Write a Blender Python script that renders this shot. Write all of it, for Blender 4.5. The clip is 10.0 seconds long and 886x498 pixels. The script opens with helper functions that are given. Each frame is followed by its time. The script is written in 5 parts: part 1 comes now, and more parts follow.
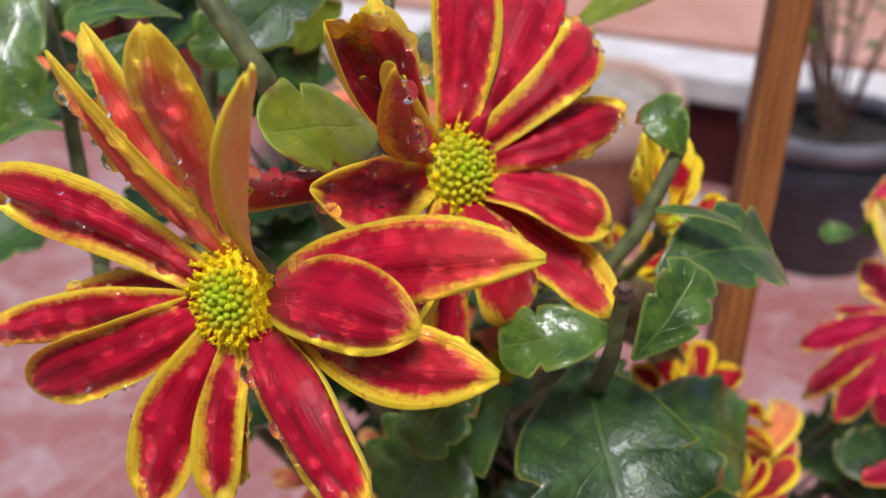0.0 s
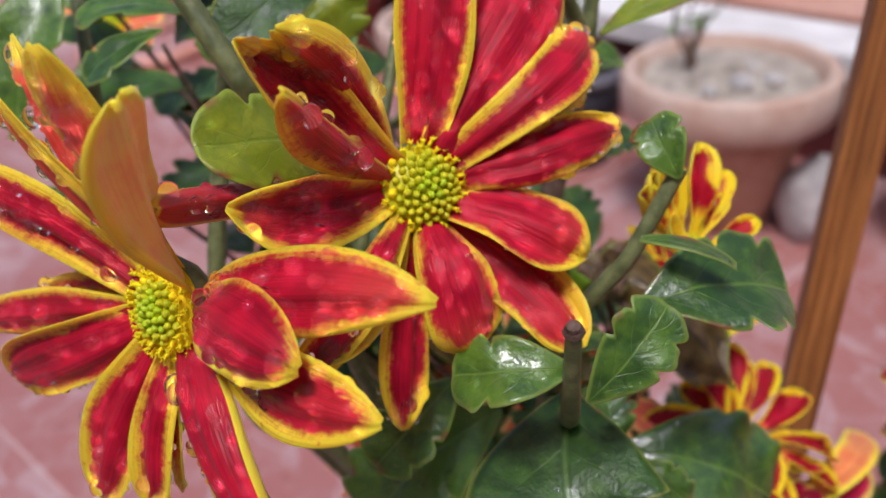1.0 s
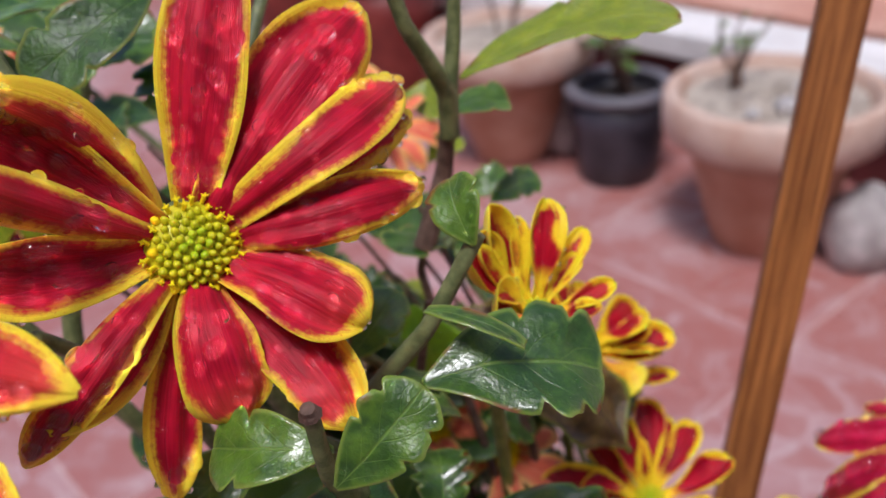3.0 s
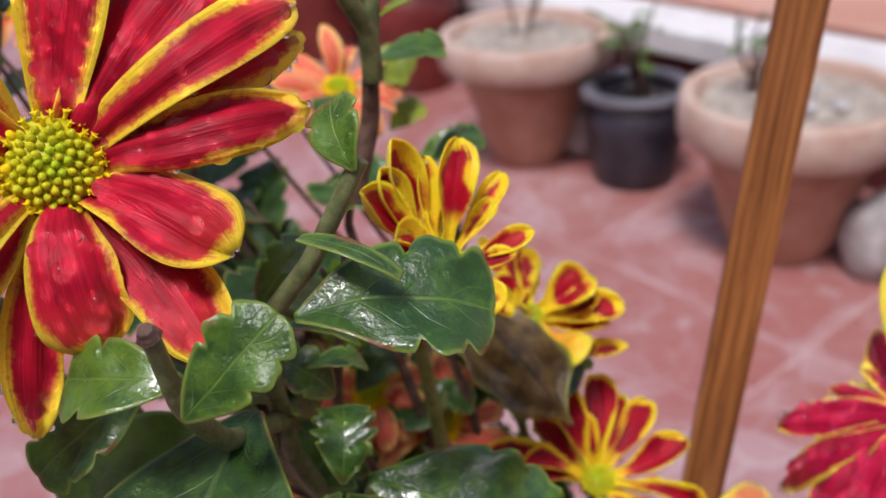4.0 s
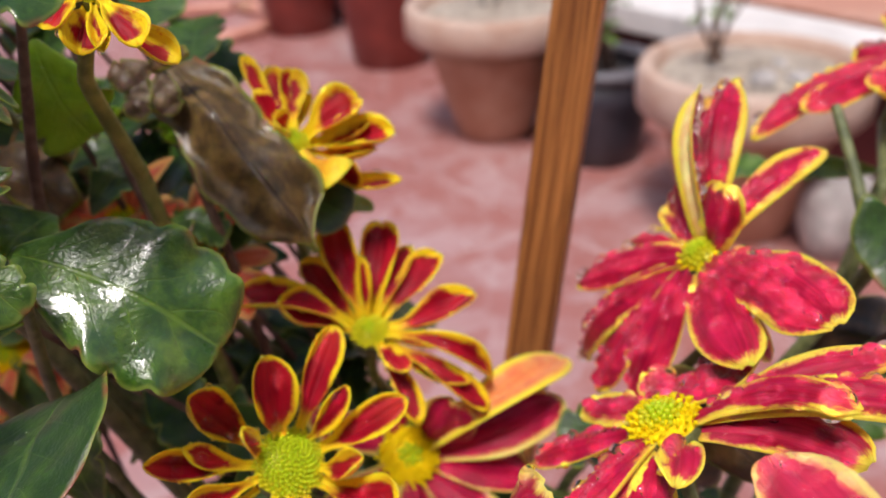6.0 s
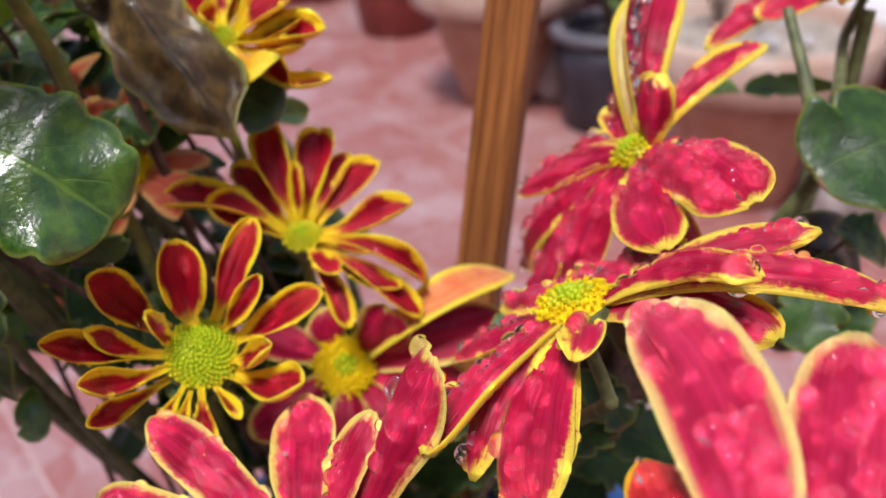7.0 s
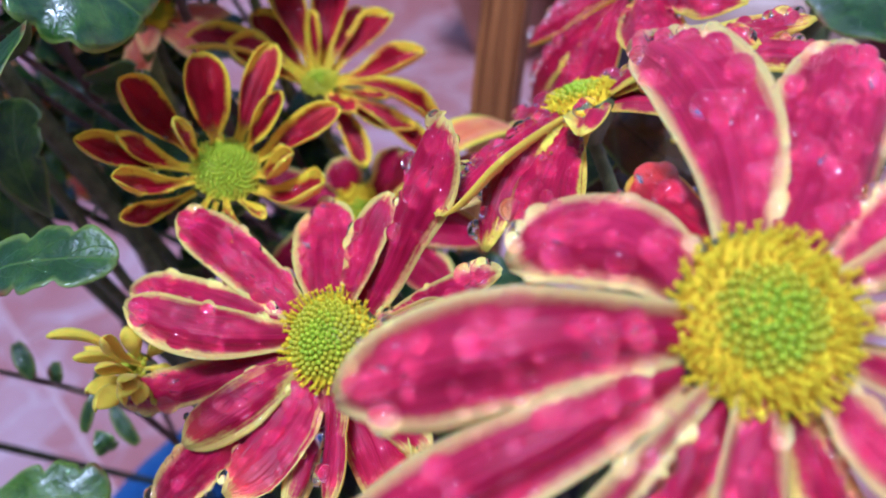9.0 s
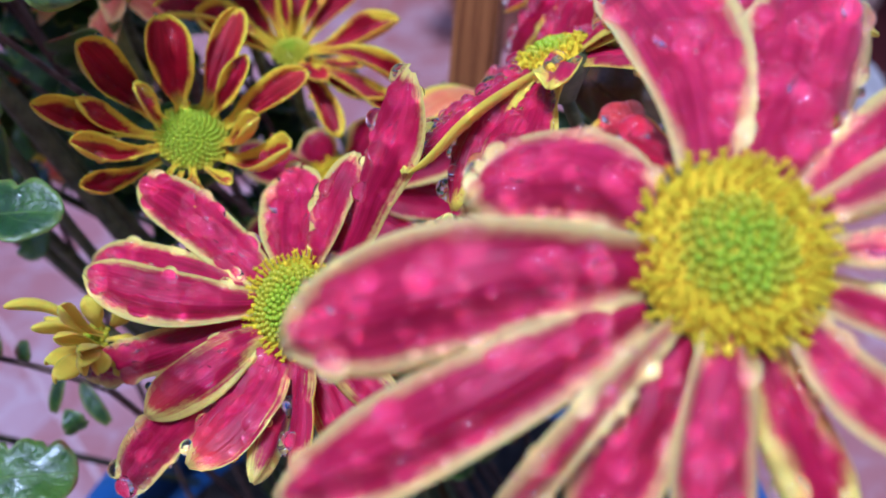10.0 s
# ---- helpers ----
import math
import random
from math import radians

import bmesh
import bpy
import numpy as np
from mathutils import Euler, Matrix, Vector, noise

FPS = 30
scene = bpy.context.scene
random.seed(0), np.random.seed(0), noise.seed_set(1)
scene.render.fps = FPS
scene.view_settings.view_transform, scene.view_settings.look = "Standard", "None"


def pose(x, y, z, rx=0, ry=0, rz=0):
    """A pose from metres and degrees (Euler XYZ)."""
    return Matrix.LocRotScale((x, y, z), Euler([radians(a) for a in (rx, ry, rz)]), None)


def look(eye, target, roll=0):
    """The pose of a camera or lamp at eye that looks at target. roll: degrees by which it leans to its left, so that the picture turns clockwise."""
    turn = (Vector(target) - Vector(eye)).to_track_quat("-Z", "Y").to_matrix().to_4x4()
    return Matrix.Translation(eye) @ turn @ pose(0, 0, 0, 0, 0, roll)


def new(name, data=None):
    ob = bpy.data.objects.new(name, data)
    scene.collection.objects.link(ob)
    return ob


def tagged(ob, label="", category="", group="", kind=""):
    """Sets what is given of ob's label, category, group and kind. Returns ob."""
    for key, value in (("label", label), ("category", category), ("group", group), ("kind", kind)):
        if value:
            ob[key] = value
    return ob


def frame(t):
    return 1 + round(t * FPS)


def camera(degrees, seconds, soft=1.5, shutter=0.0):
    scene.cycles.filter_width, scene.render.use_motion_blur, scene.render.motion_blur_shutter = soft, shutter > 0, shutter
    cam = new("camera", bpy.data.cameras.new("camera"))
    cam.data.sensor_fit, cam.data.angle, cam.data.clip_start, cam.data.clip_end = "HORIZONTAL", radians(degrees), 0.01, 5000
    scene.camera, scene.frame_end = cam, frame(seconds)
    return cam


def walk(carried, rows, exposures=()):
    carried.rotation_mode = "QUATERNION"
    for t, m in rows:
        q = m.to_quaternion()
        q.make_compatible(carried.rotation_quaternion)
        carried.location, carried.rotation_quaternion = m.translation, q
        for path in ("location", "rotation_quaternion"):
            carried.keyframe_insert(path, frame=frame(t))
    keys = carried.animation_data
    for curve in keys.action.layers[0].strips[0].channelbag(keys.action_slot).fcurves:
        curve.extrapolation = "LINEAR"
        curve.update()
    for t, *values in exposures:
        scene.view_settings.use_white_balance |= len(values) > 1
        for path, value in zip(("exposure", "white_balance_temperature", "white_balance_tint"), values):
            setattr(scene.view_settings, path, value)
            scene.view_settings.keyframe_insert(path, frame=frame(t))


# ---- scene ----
cam = camera(52.2, 10.0)
PATH = [
    (0, (0.003, -0.017, 0.559), (-0.061, 1.725, -0.422), -2.6),
    (0.5, (0.027, -0.011, 0.561), (-0.241, 1.686, -0.462), -3.6),
    (1, (0.033, -0.004, 0.561), (-0.366, 1.669, -0.459), -4.9),
    (1.5, (0.045, 0.006, 0.562), (-0.397, 1.678, -0.442), -5.0),
    (2, (0.058, 0.01, 0.562), (-0.457, 1.662, -0.441), -5.9),
    (2.2, (0.059, 0.011, 0.562), (-0.439, 1.674, -0.43), -5.3),
    (3.5, (0.084, 0.022, 0.555), (-0.507, 1.655, -0.436), -5.3),
    (4, (0.092, 0.027, 0.544), (-0.517, 1.666, -0.428), -5.0),
    (4.5, (0.11, 0.043, 0.532), (-0.505, 1.676, -0.445), -4.6),
    (5, (0.116, 0.037, 0.519), (-0.495, 1.677, -0.449), -4.0),
    (5.5, (0.128, 0.04, 0.507), (-0.485, 1.678, -0.463), -3.6),
    (6, (0.14, 0.042, 0.496), (-0.464, 1.685, -0.473), -3.0),
    (6.2, (0.144, 0.043, 0.494), (-0.457, 1.683, -0.479), -2.9),
    (7.3, (0.16, 0.044, 0.472), (-0.476, 1.642, -0.549), -3.1),
    (7.5, (0.161, 0.043, 0.469), (-0.475, 1.635, -0.56), -3.1),
    (8, (0.163, 0.036, 0.467), (-0.477, 1.618, -0.576), -3.2),
    (8.5, (0.16, 0.023, 0.459), (-0.481, 1.595, -0.599), -3.4),
    (9, (0.163, 0.023, 0.458), (-0.475, 1.593, -0.604), -3.5),
    (9.5, (0.166, 0.026, 0.454), (-0.463, 1.596, -0.613), -3.7),
    (10, (0.166, 0.025, 0.451), (-0.459, 1.594, -0.621), -4.1),
]
EXPOSURES = [(0.0, 0.06, 5950, 15), (3.5, 0.10, 5900, 16), (5.5, 0.26, 6450, 14), (7.5, 0.24, 5650, 18), (8.5, 0.15, 4650, 21), (10.0, 0.04, 4400, 22)]
walk(cam, [(t, look(eye, target, roll)) for t, eye, target, roll in PATH], EXPOSURES)
FOCUS, FSTOP = 0.123, 20.0
SKY, SUN, SUN_TURN, SUN_SIZE = 0.115, 2.5, 178.0, 14.0

# camera settings of the lens: shallow depth of field of a close-up shot
cam.data.dof.use_dof = True
cam.data.dof.focus_distance = FOCUS
cam.data.dof.aperture_fstop = FSTOP

# ---- light ----
world = bpy.data.worlds.new("sky")
scene.world = world
world.use_nodes = True
wn = world.node_tree.nodes
sky = wn.new("ShaderNodeTexSky")
sky.sky_type, sky.sun_disc = "NISHITA", False
sky.sun_elevation, sky.sun_rotation = radians(66), radians(SUN_TURN)
sky.air_density, sky.dust_density, sky.ozone_density = 1.0, 3.0, 0.6
wn["Background"].inputs["Strength"].default_value = SKY
world.node_tree.links.new(sky.outputs["Color"], wn["Background"].inputs["Color"])
sun = new("sun", bpy.data.lights.new("sun", "SUN"))
sun.data.energy, sun.data.angle, sun.data.color = SUN, radians(SUN_SIZE), (1.0, 0.96, 0.9)
sun.matrix_world = look(Vector((0, 0, 0)) + Vector((math.sin(radians(SUN_TURN)) * 0.41, math.cos(radians(SUN_TURN)) * 0.41, 0.91)) * 4, (0, 0, 0))


# ---- materials ----
def material(name, rough=0.5, spec=0.5, coat=0.0, sheen=0.0):
    m = bpy.data.materials.new(name)
    m.use_nodes = True
    b = m.node_tree.nodes["Principled BSDF"]
    b.inputs["Roughness"].default_value = rough
    b.inputs["Specular IOR Level"].default_value = spec
    b.inputs["Coat Weight"].default_value = coat
    b.inputs["Coat Roughness"].default_value = 0.12
    b.inputs["Sheen Weight"].default_value = sheen
    return m, m.node_tree.nodes, m.node_tree.links, b


def node(nodes, links, kind, values=(), operation="", use_clamp=False, interpolation_type="", uv_map="", feature=""):
    n = nodes.new(kind)
    if operation:
        n.operation = operation
    if use_clamp:
        n.use_clamp = True
    if interpolation_type:
        n.interpolation_type = interpolation_type
    if uv_map:
        n.uv_map = uv_map
    if feature:
        n.feature = feature
    for socket, value in values:
        if isinstance(value, bpy.types.NodeSocket):
            links.new(value, n.inputs[socket])
        else:
            n.inputs[socket].default_value = value
    return n


def calc(nodes, links, op, a, b=0.0, c=0.0, clamp=False):
    return node(nodes, links, "ShaderNodeMath", ((0, a), (1, b), (2, c)), operation=op, use_clamp=clamp).outputs[0]


def smooth(nodes, links, value, lo, hi):
    n = node(nodes, links, "ShaderNodeMapRange", (("Value", value), ("From Min", lo), ("From Max", hi)), interpolation_type="SMOOTHSTEP")
    return n.outputs["Result"]


def blend(nodes, links, fac, a, b, kind="MIX"):
    n = nodes.new("ShaderNodeMix")
    n.data_type, n.blend_type = "RGBA", kind
    for socket, value in ((n.inputs[0], fac), (n.inputs[6], a), (n.inputs[7], b)):
        if isinstance(value, bpy.types.NodeSocket):
            links.new(value, socket)
        else:
            socket.default_value = value if socket is n.inputs[0] else (*value, 1.0)
    return n.outputs[2]


def noisy(nodes, links, vector, scale, detail=3.0, rough=0.55):
    return node(nodes, links, "ShaderNodeTexNoise", (("Vector", vector), ("Scale", scale), ("Detail", detail), ("Roughness", rough))).outputs[0]


def bumped(nodes, links, b, height, strength, distance):
    n = node(nodes, links, "ShaderNodeBump", (("Height", height), ("Strength", strength), ("Distance", distance)))
    links.new(n.outputs[0], b.inputs["Normal"])


def thin_tissue(b):
    """Light soaks through a petal."""
    b.inputs["Subsurface Weight"].default_value = 0.5
    b.inputs["Subsurface Radius"].default_value = (1.0, 0.45, 0.25)
    b.inputs["Subsurface Scale"].default_value = 0.0010


def petal_material(name, red, deep, yellow, margin, tube=0.0, rough=0.48, sheen=0.05, tip_gold=0.8, uneven=2.6, soft=0.85, speckle=1.8, streak=1.6, blush=(0.80, 0.10, 0.05)):
    """Upper side of a ray petal: a veined red field with a freckled, streaky yellow margin of uneven width. The map 'edge' holds the
    distance from the rim in units of 10 mm and the way along; 'across' holds the way across and along."""
    m, n, l, b = material(name, rough, 0.2, 0.0, sheen * 0.3)
    thin_tissue(b)
    edge = node(n, l, "ShaderNodeUVMap", uv_map="edge").outputs[0]
    across = node(n, l, "ShaderNodeUVMap", uv_map="across").outputs[0]
    place = node(n, l, "ShaderNodeTexCoord").outputs["Object"]
    seed = node(n, l, "ShaderNodeObjectInfo").outputs["Random"]
    sep = node(n, l, "ShaderNodeSeparateXYZ", ((0, edge),))
    rim, along = sep.outputs[0], sep.outputs[1]
    shift = node(n, l, "ShaderNodeVectorMath", ((0, place), (1, seed)), operation="ADD").outputs[0]
    freckle = noisy(n, l, shift, 900.0, 4.0, 0.65)
    wander = noisy(n, l, shift, 160.0, 2.0)
    other = calc(n, l, "MULTIPLY", seed, 37.0)
    stretched = node(n, l, "ShaderNodeVectorMath", ((0, across), (1, (26.0, 1.6, 1.0))), operation="MULTIPLY").outputs[0]
    veins = noisy(n, l, node(n, l, "ShaderNodeVectorMath", ((0, stretched), (1, other)), operation="ADD").outputs[0], 1.0, 3.0, 0.6)
    cross = calc(n, l, "SUBTRACT", node(n, l, "ShaderNodeSeparateXYZ", ((0, across),)).outputs[0], 0.5)
    # the width of the margin swells and thins on its way round, each side by itself
    flank = calc(n, l, "MULTIPLY", calc(n, l, "SIGN", cross), 7.0)
    trip = node(n, l, "ShaderNodeCombineXYZ", ((0, calc(n, l, "MULTIPLY", along, 2.6)), (1, calc(n, l, "ADD", flank, other)), (2, other)))
    swell = smooth(n, l, noisy(n, l, trip.outputs[0], 1.0, 1.0), 0.28, 0.72)
    width = calc(n, l, "MULTIPLY_ADD", swell, margin * 1.35, margin * 0.05)
    width = calc(n, l, "MULTIPLY_ADD", smooth(n, l, along, 0.6, 1.0), margin * tip_gold, width)
    width = calc(n, l, "MULTIPLY_ADD", calc(n, l, "SUBTRACT", seed, 0.5), margin * 0.5, width)
    # one side of a petal carries more yellow than the other
    tilt = calc(n, l, "SUBTRACT", calc(n, l, "FRACT", calc(n, l, "MULTIPLY", seed, 17.3)), 0.5)
    width = calc(n, l, "MULTIPLY_ADD", calc(n, l, "MULTIPLY", tilt, cross), margin * uneven, width)
    d = calc(n, l, "MULTIPLY_ADD", calc(n, l, "SUBTRACT", freckle, 0.5), -margin * speckle, rim)
    d = calc(n, l, "MULTIPLY_ADD", calc(n, l, "SUBTRACT", veins, 0.5), margin * streak, d)
    inside = smooth(n, l, calc(n, l, "SUBTRACT", d, width), -margin * 0.6, margin * soft)
    if tube:
        body = smooth(n, l, calc(n, l, "MULTIPLY_ADD", calc(n, l, "SUBTRACT", wander, 0.5), 0.2, along), tube - 0.1, tube + 0.12)
        inside = calc(n, l, "MULTIPLY", inside, body)
    field = blend(n, l, smooth(n, l, calc(n, l, "MULTIPLY_ADD", wander, 0.6, calc(n, l, "MULTIPLY", veins, 0.7)), 0.42, 0.88), deep, red)
    field = blend(n, l, calc(n, l, "MULTIPLY", smooth(n, l, wander, 0.45, 0.75), 0.10), field, (min(1, red[0] * 1.4), red[1] * 2.0, red[2] * 1.6))
    lines = noisy(n, l, node(n, l, "ShaderNodeVectorMath", ((0, across), (1, (70.0, 2.2, 1.0))), operation="MULTIPLY").outputs[0], 1.0, 2.0, 0.5)
    field = blend(n, l, calc(n, l, "MULTIPLY", smooth(n, l, lines, 0.50, 0.72), 0.24), field, tuple(0.55 * q for q in deep))
    # some petals flush towards orange at the tip
    flush = calc(n, l, "MULTIPLY", smooth(n, l, along, 0.55, 1.0), calc(n, l, "MULTIPLY", smooth(n, l, calc(n, l, "FRACT", calc(n, l, "MULTIPLY", seed, 5.7)), 0.35, 1.0), 0.5))
    field = blend(n, l, flush, field, blush)
    gold = blend(n, l, smooth(n, l, veins, 0.35, 0.75), yellow, (yellow[0] * 0.90, yellow[1] * 0.80, yellow[2]))
    gold = blend(n, l, calc(n, l, "MULTIPLY", smooth(n, l, freckle, 0.56, 0.70), 0.6), gold, (yellow[0] * 0.72, yellow[1] * 0.22, yellow[2]))
    l.new(blend(n, l, inside, gold, field), b.inputs["Base Color"])
    l.new(calc(n, l, "MULTIPLY_ADD", wander, 0.3, rough - 0.17), b.inputs["Roughness"])
    bumped(n, l, b, calc(n, l, "MULTIPLY_ADD", freckle, 0.25, calc(n, l, "MULTIPLY_ADD", lines, 0.35, veins)), 0.42, 0.0006)
    return m


def back_material(name, main, tinge):
    m, n, l, b = material(name, 0.5, 0.2, 0.0, 0.1)
    thin_tissue(b)
    across = node(n, l, "ShaderNodeUVMap", uv_map="across").outputs[0]
    edge = node(n, l, "ShaderNodeUVMap", uv_map="edge").outputs[0]
    place = node(n, l, "ShaderNodeTexCoord").outputs["Object"]
    stretched = node(n, l, "ShaderNodeVectorMath", ((0, across), (1, (22.0, 1.4, 1.0))), operation="MULTIPLY").outputs[0]
    veins = noisy(n, l, stretched, 1.0, 3.0, 0.6)
    blotch = noisy(n, l, place, 220.0, 3.0)
    c = blend(n, l, calc(n, l, "MULTIPLY", smooth(n, l, calc(n, l, "ADD", veins, blotch), 0.85, 1.2), 0.75), main, tinge)
    rim = node(n, l, "ShaderNodeSeparateXYZ", ((0, edge),)).outputs[0]
    c = blend(n, l, smooth(n, l, calc(n, l, "MULTIPLY_ADD", calc(n, l, "SUBTRACT", blotch, 0.5), 0.12, rim), 0.05, 0.24), (0.88, 0.66, 0.04), c)
    l.new(c, b.inputs["Base Color"])
    bumped(n, l, b, veins, 0.4, 0.0005)
    return m


def island_material(name, a, b2, rough, scale=400.0, spec=0.1):
    """Small alike pieces, each a little different."""
    m, n, l, b = material(name, rough, spec, 0.0)
    b.inputs["Subsurface Weight"].default_value = 0.5
    b.inputs["Subsurface Radius"].default_value = (1.0, 0.9, 0.1)
    b.inputs["Subsurface Scale"].default_value = 0.0006
    island = node(n, l, "ShaderNodeNewGeometry").outputs["Random Per Island"]
    place = node(n, l, "ShaderNodeTexCoord").outputs["Object"]
    grain = noisy(n, l, place, scale, 3.0)
    c = blend(n, l, calc(n, l, "MULTIPLY_ADD", grain, 0.5, calc(n, l, "MULTIPLY", island, 0.6), clamp=True), a, b2)
    l.new(c, b.inputs["Base Color"])
    bumped(n, l, b, grain, 0.3, 0.0004)
    return m


def leaf_material(name, dark, light, vein, rough, coat, rib=0.55):
    m, n, l, b = material(name, rough, 0.4, coat)
    b.inputs["Coat Roughness"].default_value = 0.2
    b.inputs["Subsurface Weight"].default_value = 0.6
    b.inputs["Subsurface Radius"].default_value = (0.6, 1.0, 0.15)
    b.inputs["Subsurface Scale"].default_value = 0.0009
    across = node(n, l, "ShaderNodeUVMap", uv_map="across").outputs[0]
    place = node(n, l, "ShaderNodeTexCoord").outputs["Object"]
    seed = node(n, l, "ShaderNodeObjectInfo").outputs["Random"]
    sep = node(n, l, "ShaderNodeSeparateXYZ", ((0, across),))
    u = calc(n, l, "ABSOLUTE", calc(n, l, "SUBTRACT", sep.outputs[0], 0.5))
    v = sep.outputs[1]
    wob = noisy(n, l, place, 90.0, 2.0)
    mid = smooth(n, l, u, 0.028, 0.006)
    wave = calc(n, l, "FRACT", calc(n, l, "MULTIPLY_ADD", u, -3.2, calc(n, l, "MULTIPLY_ADD", wob, 0.25, calc(n, l, "MULTIPLY", v, 4.6))))
    side = smooth(n, l, calc(n, l, "ABSOLUTE", calc(n, l, "SUBTRACT", wave, 0.5)), 0.05, 0.0)
    ribs = calc(n, l, "MAXIMUM", mid, calc(n, l, "MULTIPLY", side, calc(n, l, "MULTIPLY", smooth(n, l, u, 0.48, 0.05), 0.5)))
    blotch = noisy(n, l, place, 240.0, 4.0, 0.6)
    fine = noisy(n, l, place, 1600.0, 2.0)
    c = blend(n, l, smooth(n, l, calc(n, l, "MULTIPLY_ADD", seed, 0.25, blotch), 0.42, 0.85), dark, light)
    c = blend(n, l, calc(n, l, "MULTIPLY", ribs, rib), c, vein)
    edge = node(n, l, "ShaderNodeUVMap", uv_map="edge").outputs[0]
    rim = node(n, l, "ShaderNodeSeparateXYZ", ((0, edge),)).outputs[0]
    c = blend(n, l, calc(n, l, "MULTIPLY", smooth(n, l, rim, 0.10, 0.015), 0.8), c, tuple(max(q, p) for q, p in zip(vein, (0.20, 0.22, 0.02))))
    scorch = calc(n, l, "MULTIPLY", smooth(n, l, rim, 0.14, 0.0), smooth(n, l, noisy(n, l, place, 130.0, 2.0), 0.56, 0.68))
    c = blend(n, l, scorch, c, (0.20, 0.06, 0.025))
    l.new(c, b.inputs["Base Color"])
    l.new(calc(n, l, "MULTIPLY_ADD", blotch, 0.35, rough - 0.18), b.inputs["Roughness"])
    pucker = noisy(n, l, place, 700.0, 2.0)
    h = calc(n, l, "MULTIPLY_ADD", ribs, -0.5, calc(n, l, "MULTIPLY_ADD", fine, 0.25, calc(n, l, "MULTIPLY_ADD", pucker, 0.5, calc(n, l, "MULTIPLY", blotch, 0.5))))
    bumped(n, l, b, h, 0.45, 0.001)
    # rain stands on the blade as a smooth film in places
    if coat:
        film = smooth(n, l, noisy(n, l, place, 75.0, 2.5, 0.5), 0.46, 0.54)
        l.new(calc(n, l, "MULTIPLY_ADD", film, coat * 0.9, coat * 0.15), b.inputs["Coat Weight"])
        b.inputs["Coat Roughness"].default_value = 0.14
        ripple = node(n, l, "ShaderNodeBump", (("Height", pucker), ("Strength", 0.15), ("Distance", 0.001)))
        l.new(ripple.outputs[0], b.inputs["Coat Normal"])
    return m


def plain_material(name, a, b2, rough, scale, detail=4.0, bump=0.3, depth=0.002, spec=0.5, lo=0.35, hi=0.65, coat=0.0):
    m, n, l, b = material(name, rough, spec, coat)
    place = node(n, l, "ShaderNodeTexCoord").outputs["Object"]
    broad = noisy(n, l, place, scale, detail)
    fine = noisy(n, l, place, scale * 9.0, 4.0)
    c = blend(n, l, smooth(n, l, broad, lo, hi), a, b2)
    c = blend(n, l, calc(n, l, "MULTIPLY", smooth(n, l, fine, 0.45, 0.8), 0.35), c, tuple(0.6 * q for q in a))
    l.new(c, b.inputs["Base Color"])
    l.new(calc(n, l, "MULTIPLY_ADD", fine, 0.25, rough - 0.1), b.inputs["Roughness"])
    bumped(n, l, b, calc(n, l, "ADD", broad, fine), bump, depth)
    return m


def wood_material():
    m, n, l, b = material("stake_wood", 0.5, 0.4)
    place = node(n, l, "ShaderNodeTexCoord").outputs["Object"]
    long = node(n, l, "ShaderNodeVectorMath", ((0, place), (1, (700.0, 700.0, 14.0))), operation="MULTIPLY").outputs[0]
    grain = noisy(n, l, long, 1.0, 4.0, 0.6)
    fibre = noisy(n, l, node(n, l, "ShaderNodeVectorMath", ((0, place), (1, (2600.0, 2600.0, 60.0))), operation="MULTIPLY").outputs[0], 1.0, 2.0)
    c = blend(n, l, smooth(n, l, grain, 0.3, 0.68), (0.17, 0.055, 0.015), (0.46, 0.18, 0.05))
    c = blend(n, l, calc(n, l, "MULTIPLY", smooth(n, l, fibre, 0.56, 0.7), 0.6), c, (0.06, 0.02, 0.008))
    l.new(c, b.inputs["Base Color"])
    bumped(n, l, b, calc(n, l, "ADD", grain, fibre), 0.5, 0.0008)
    return m


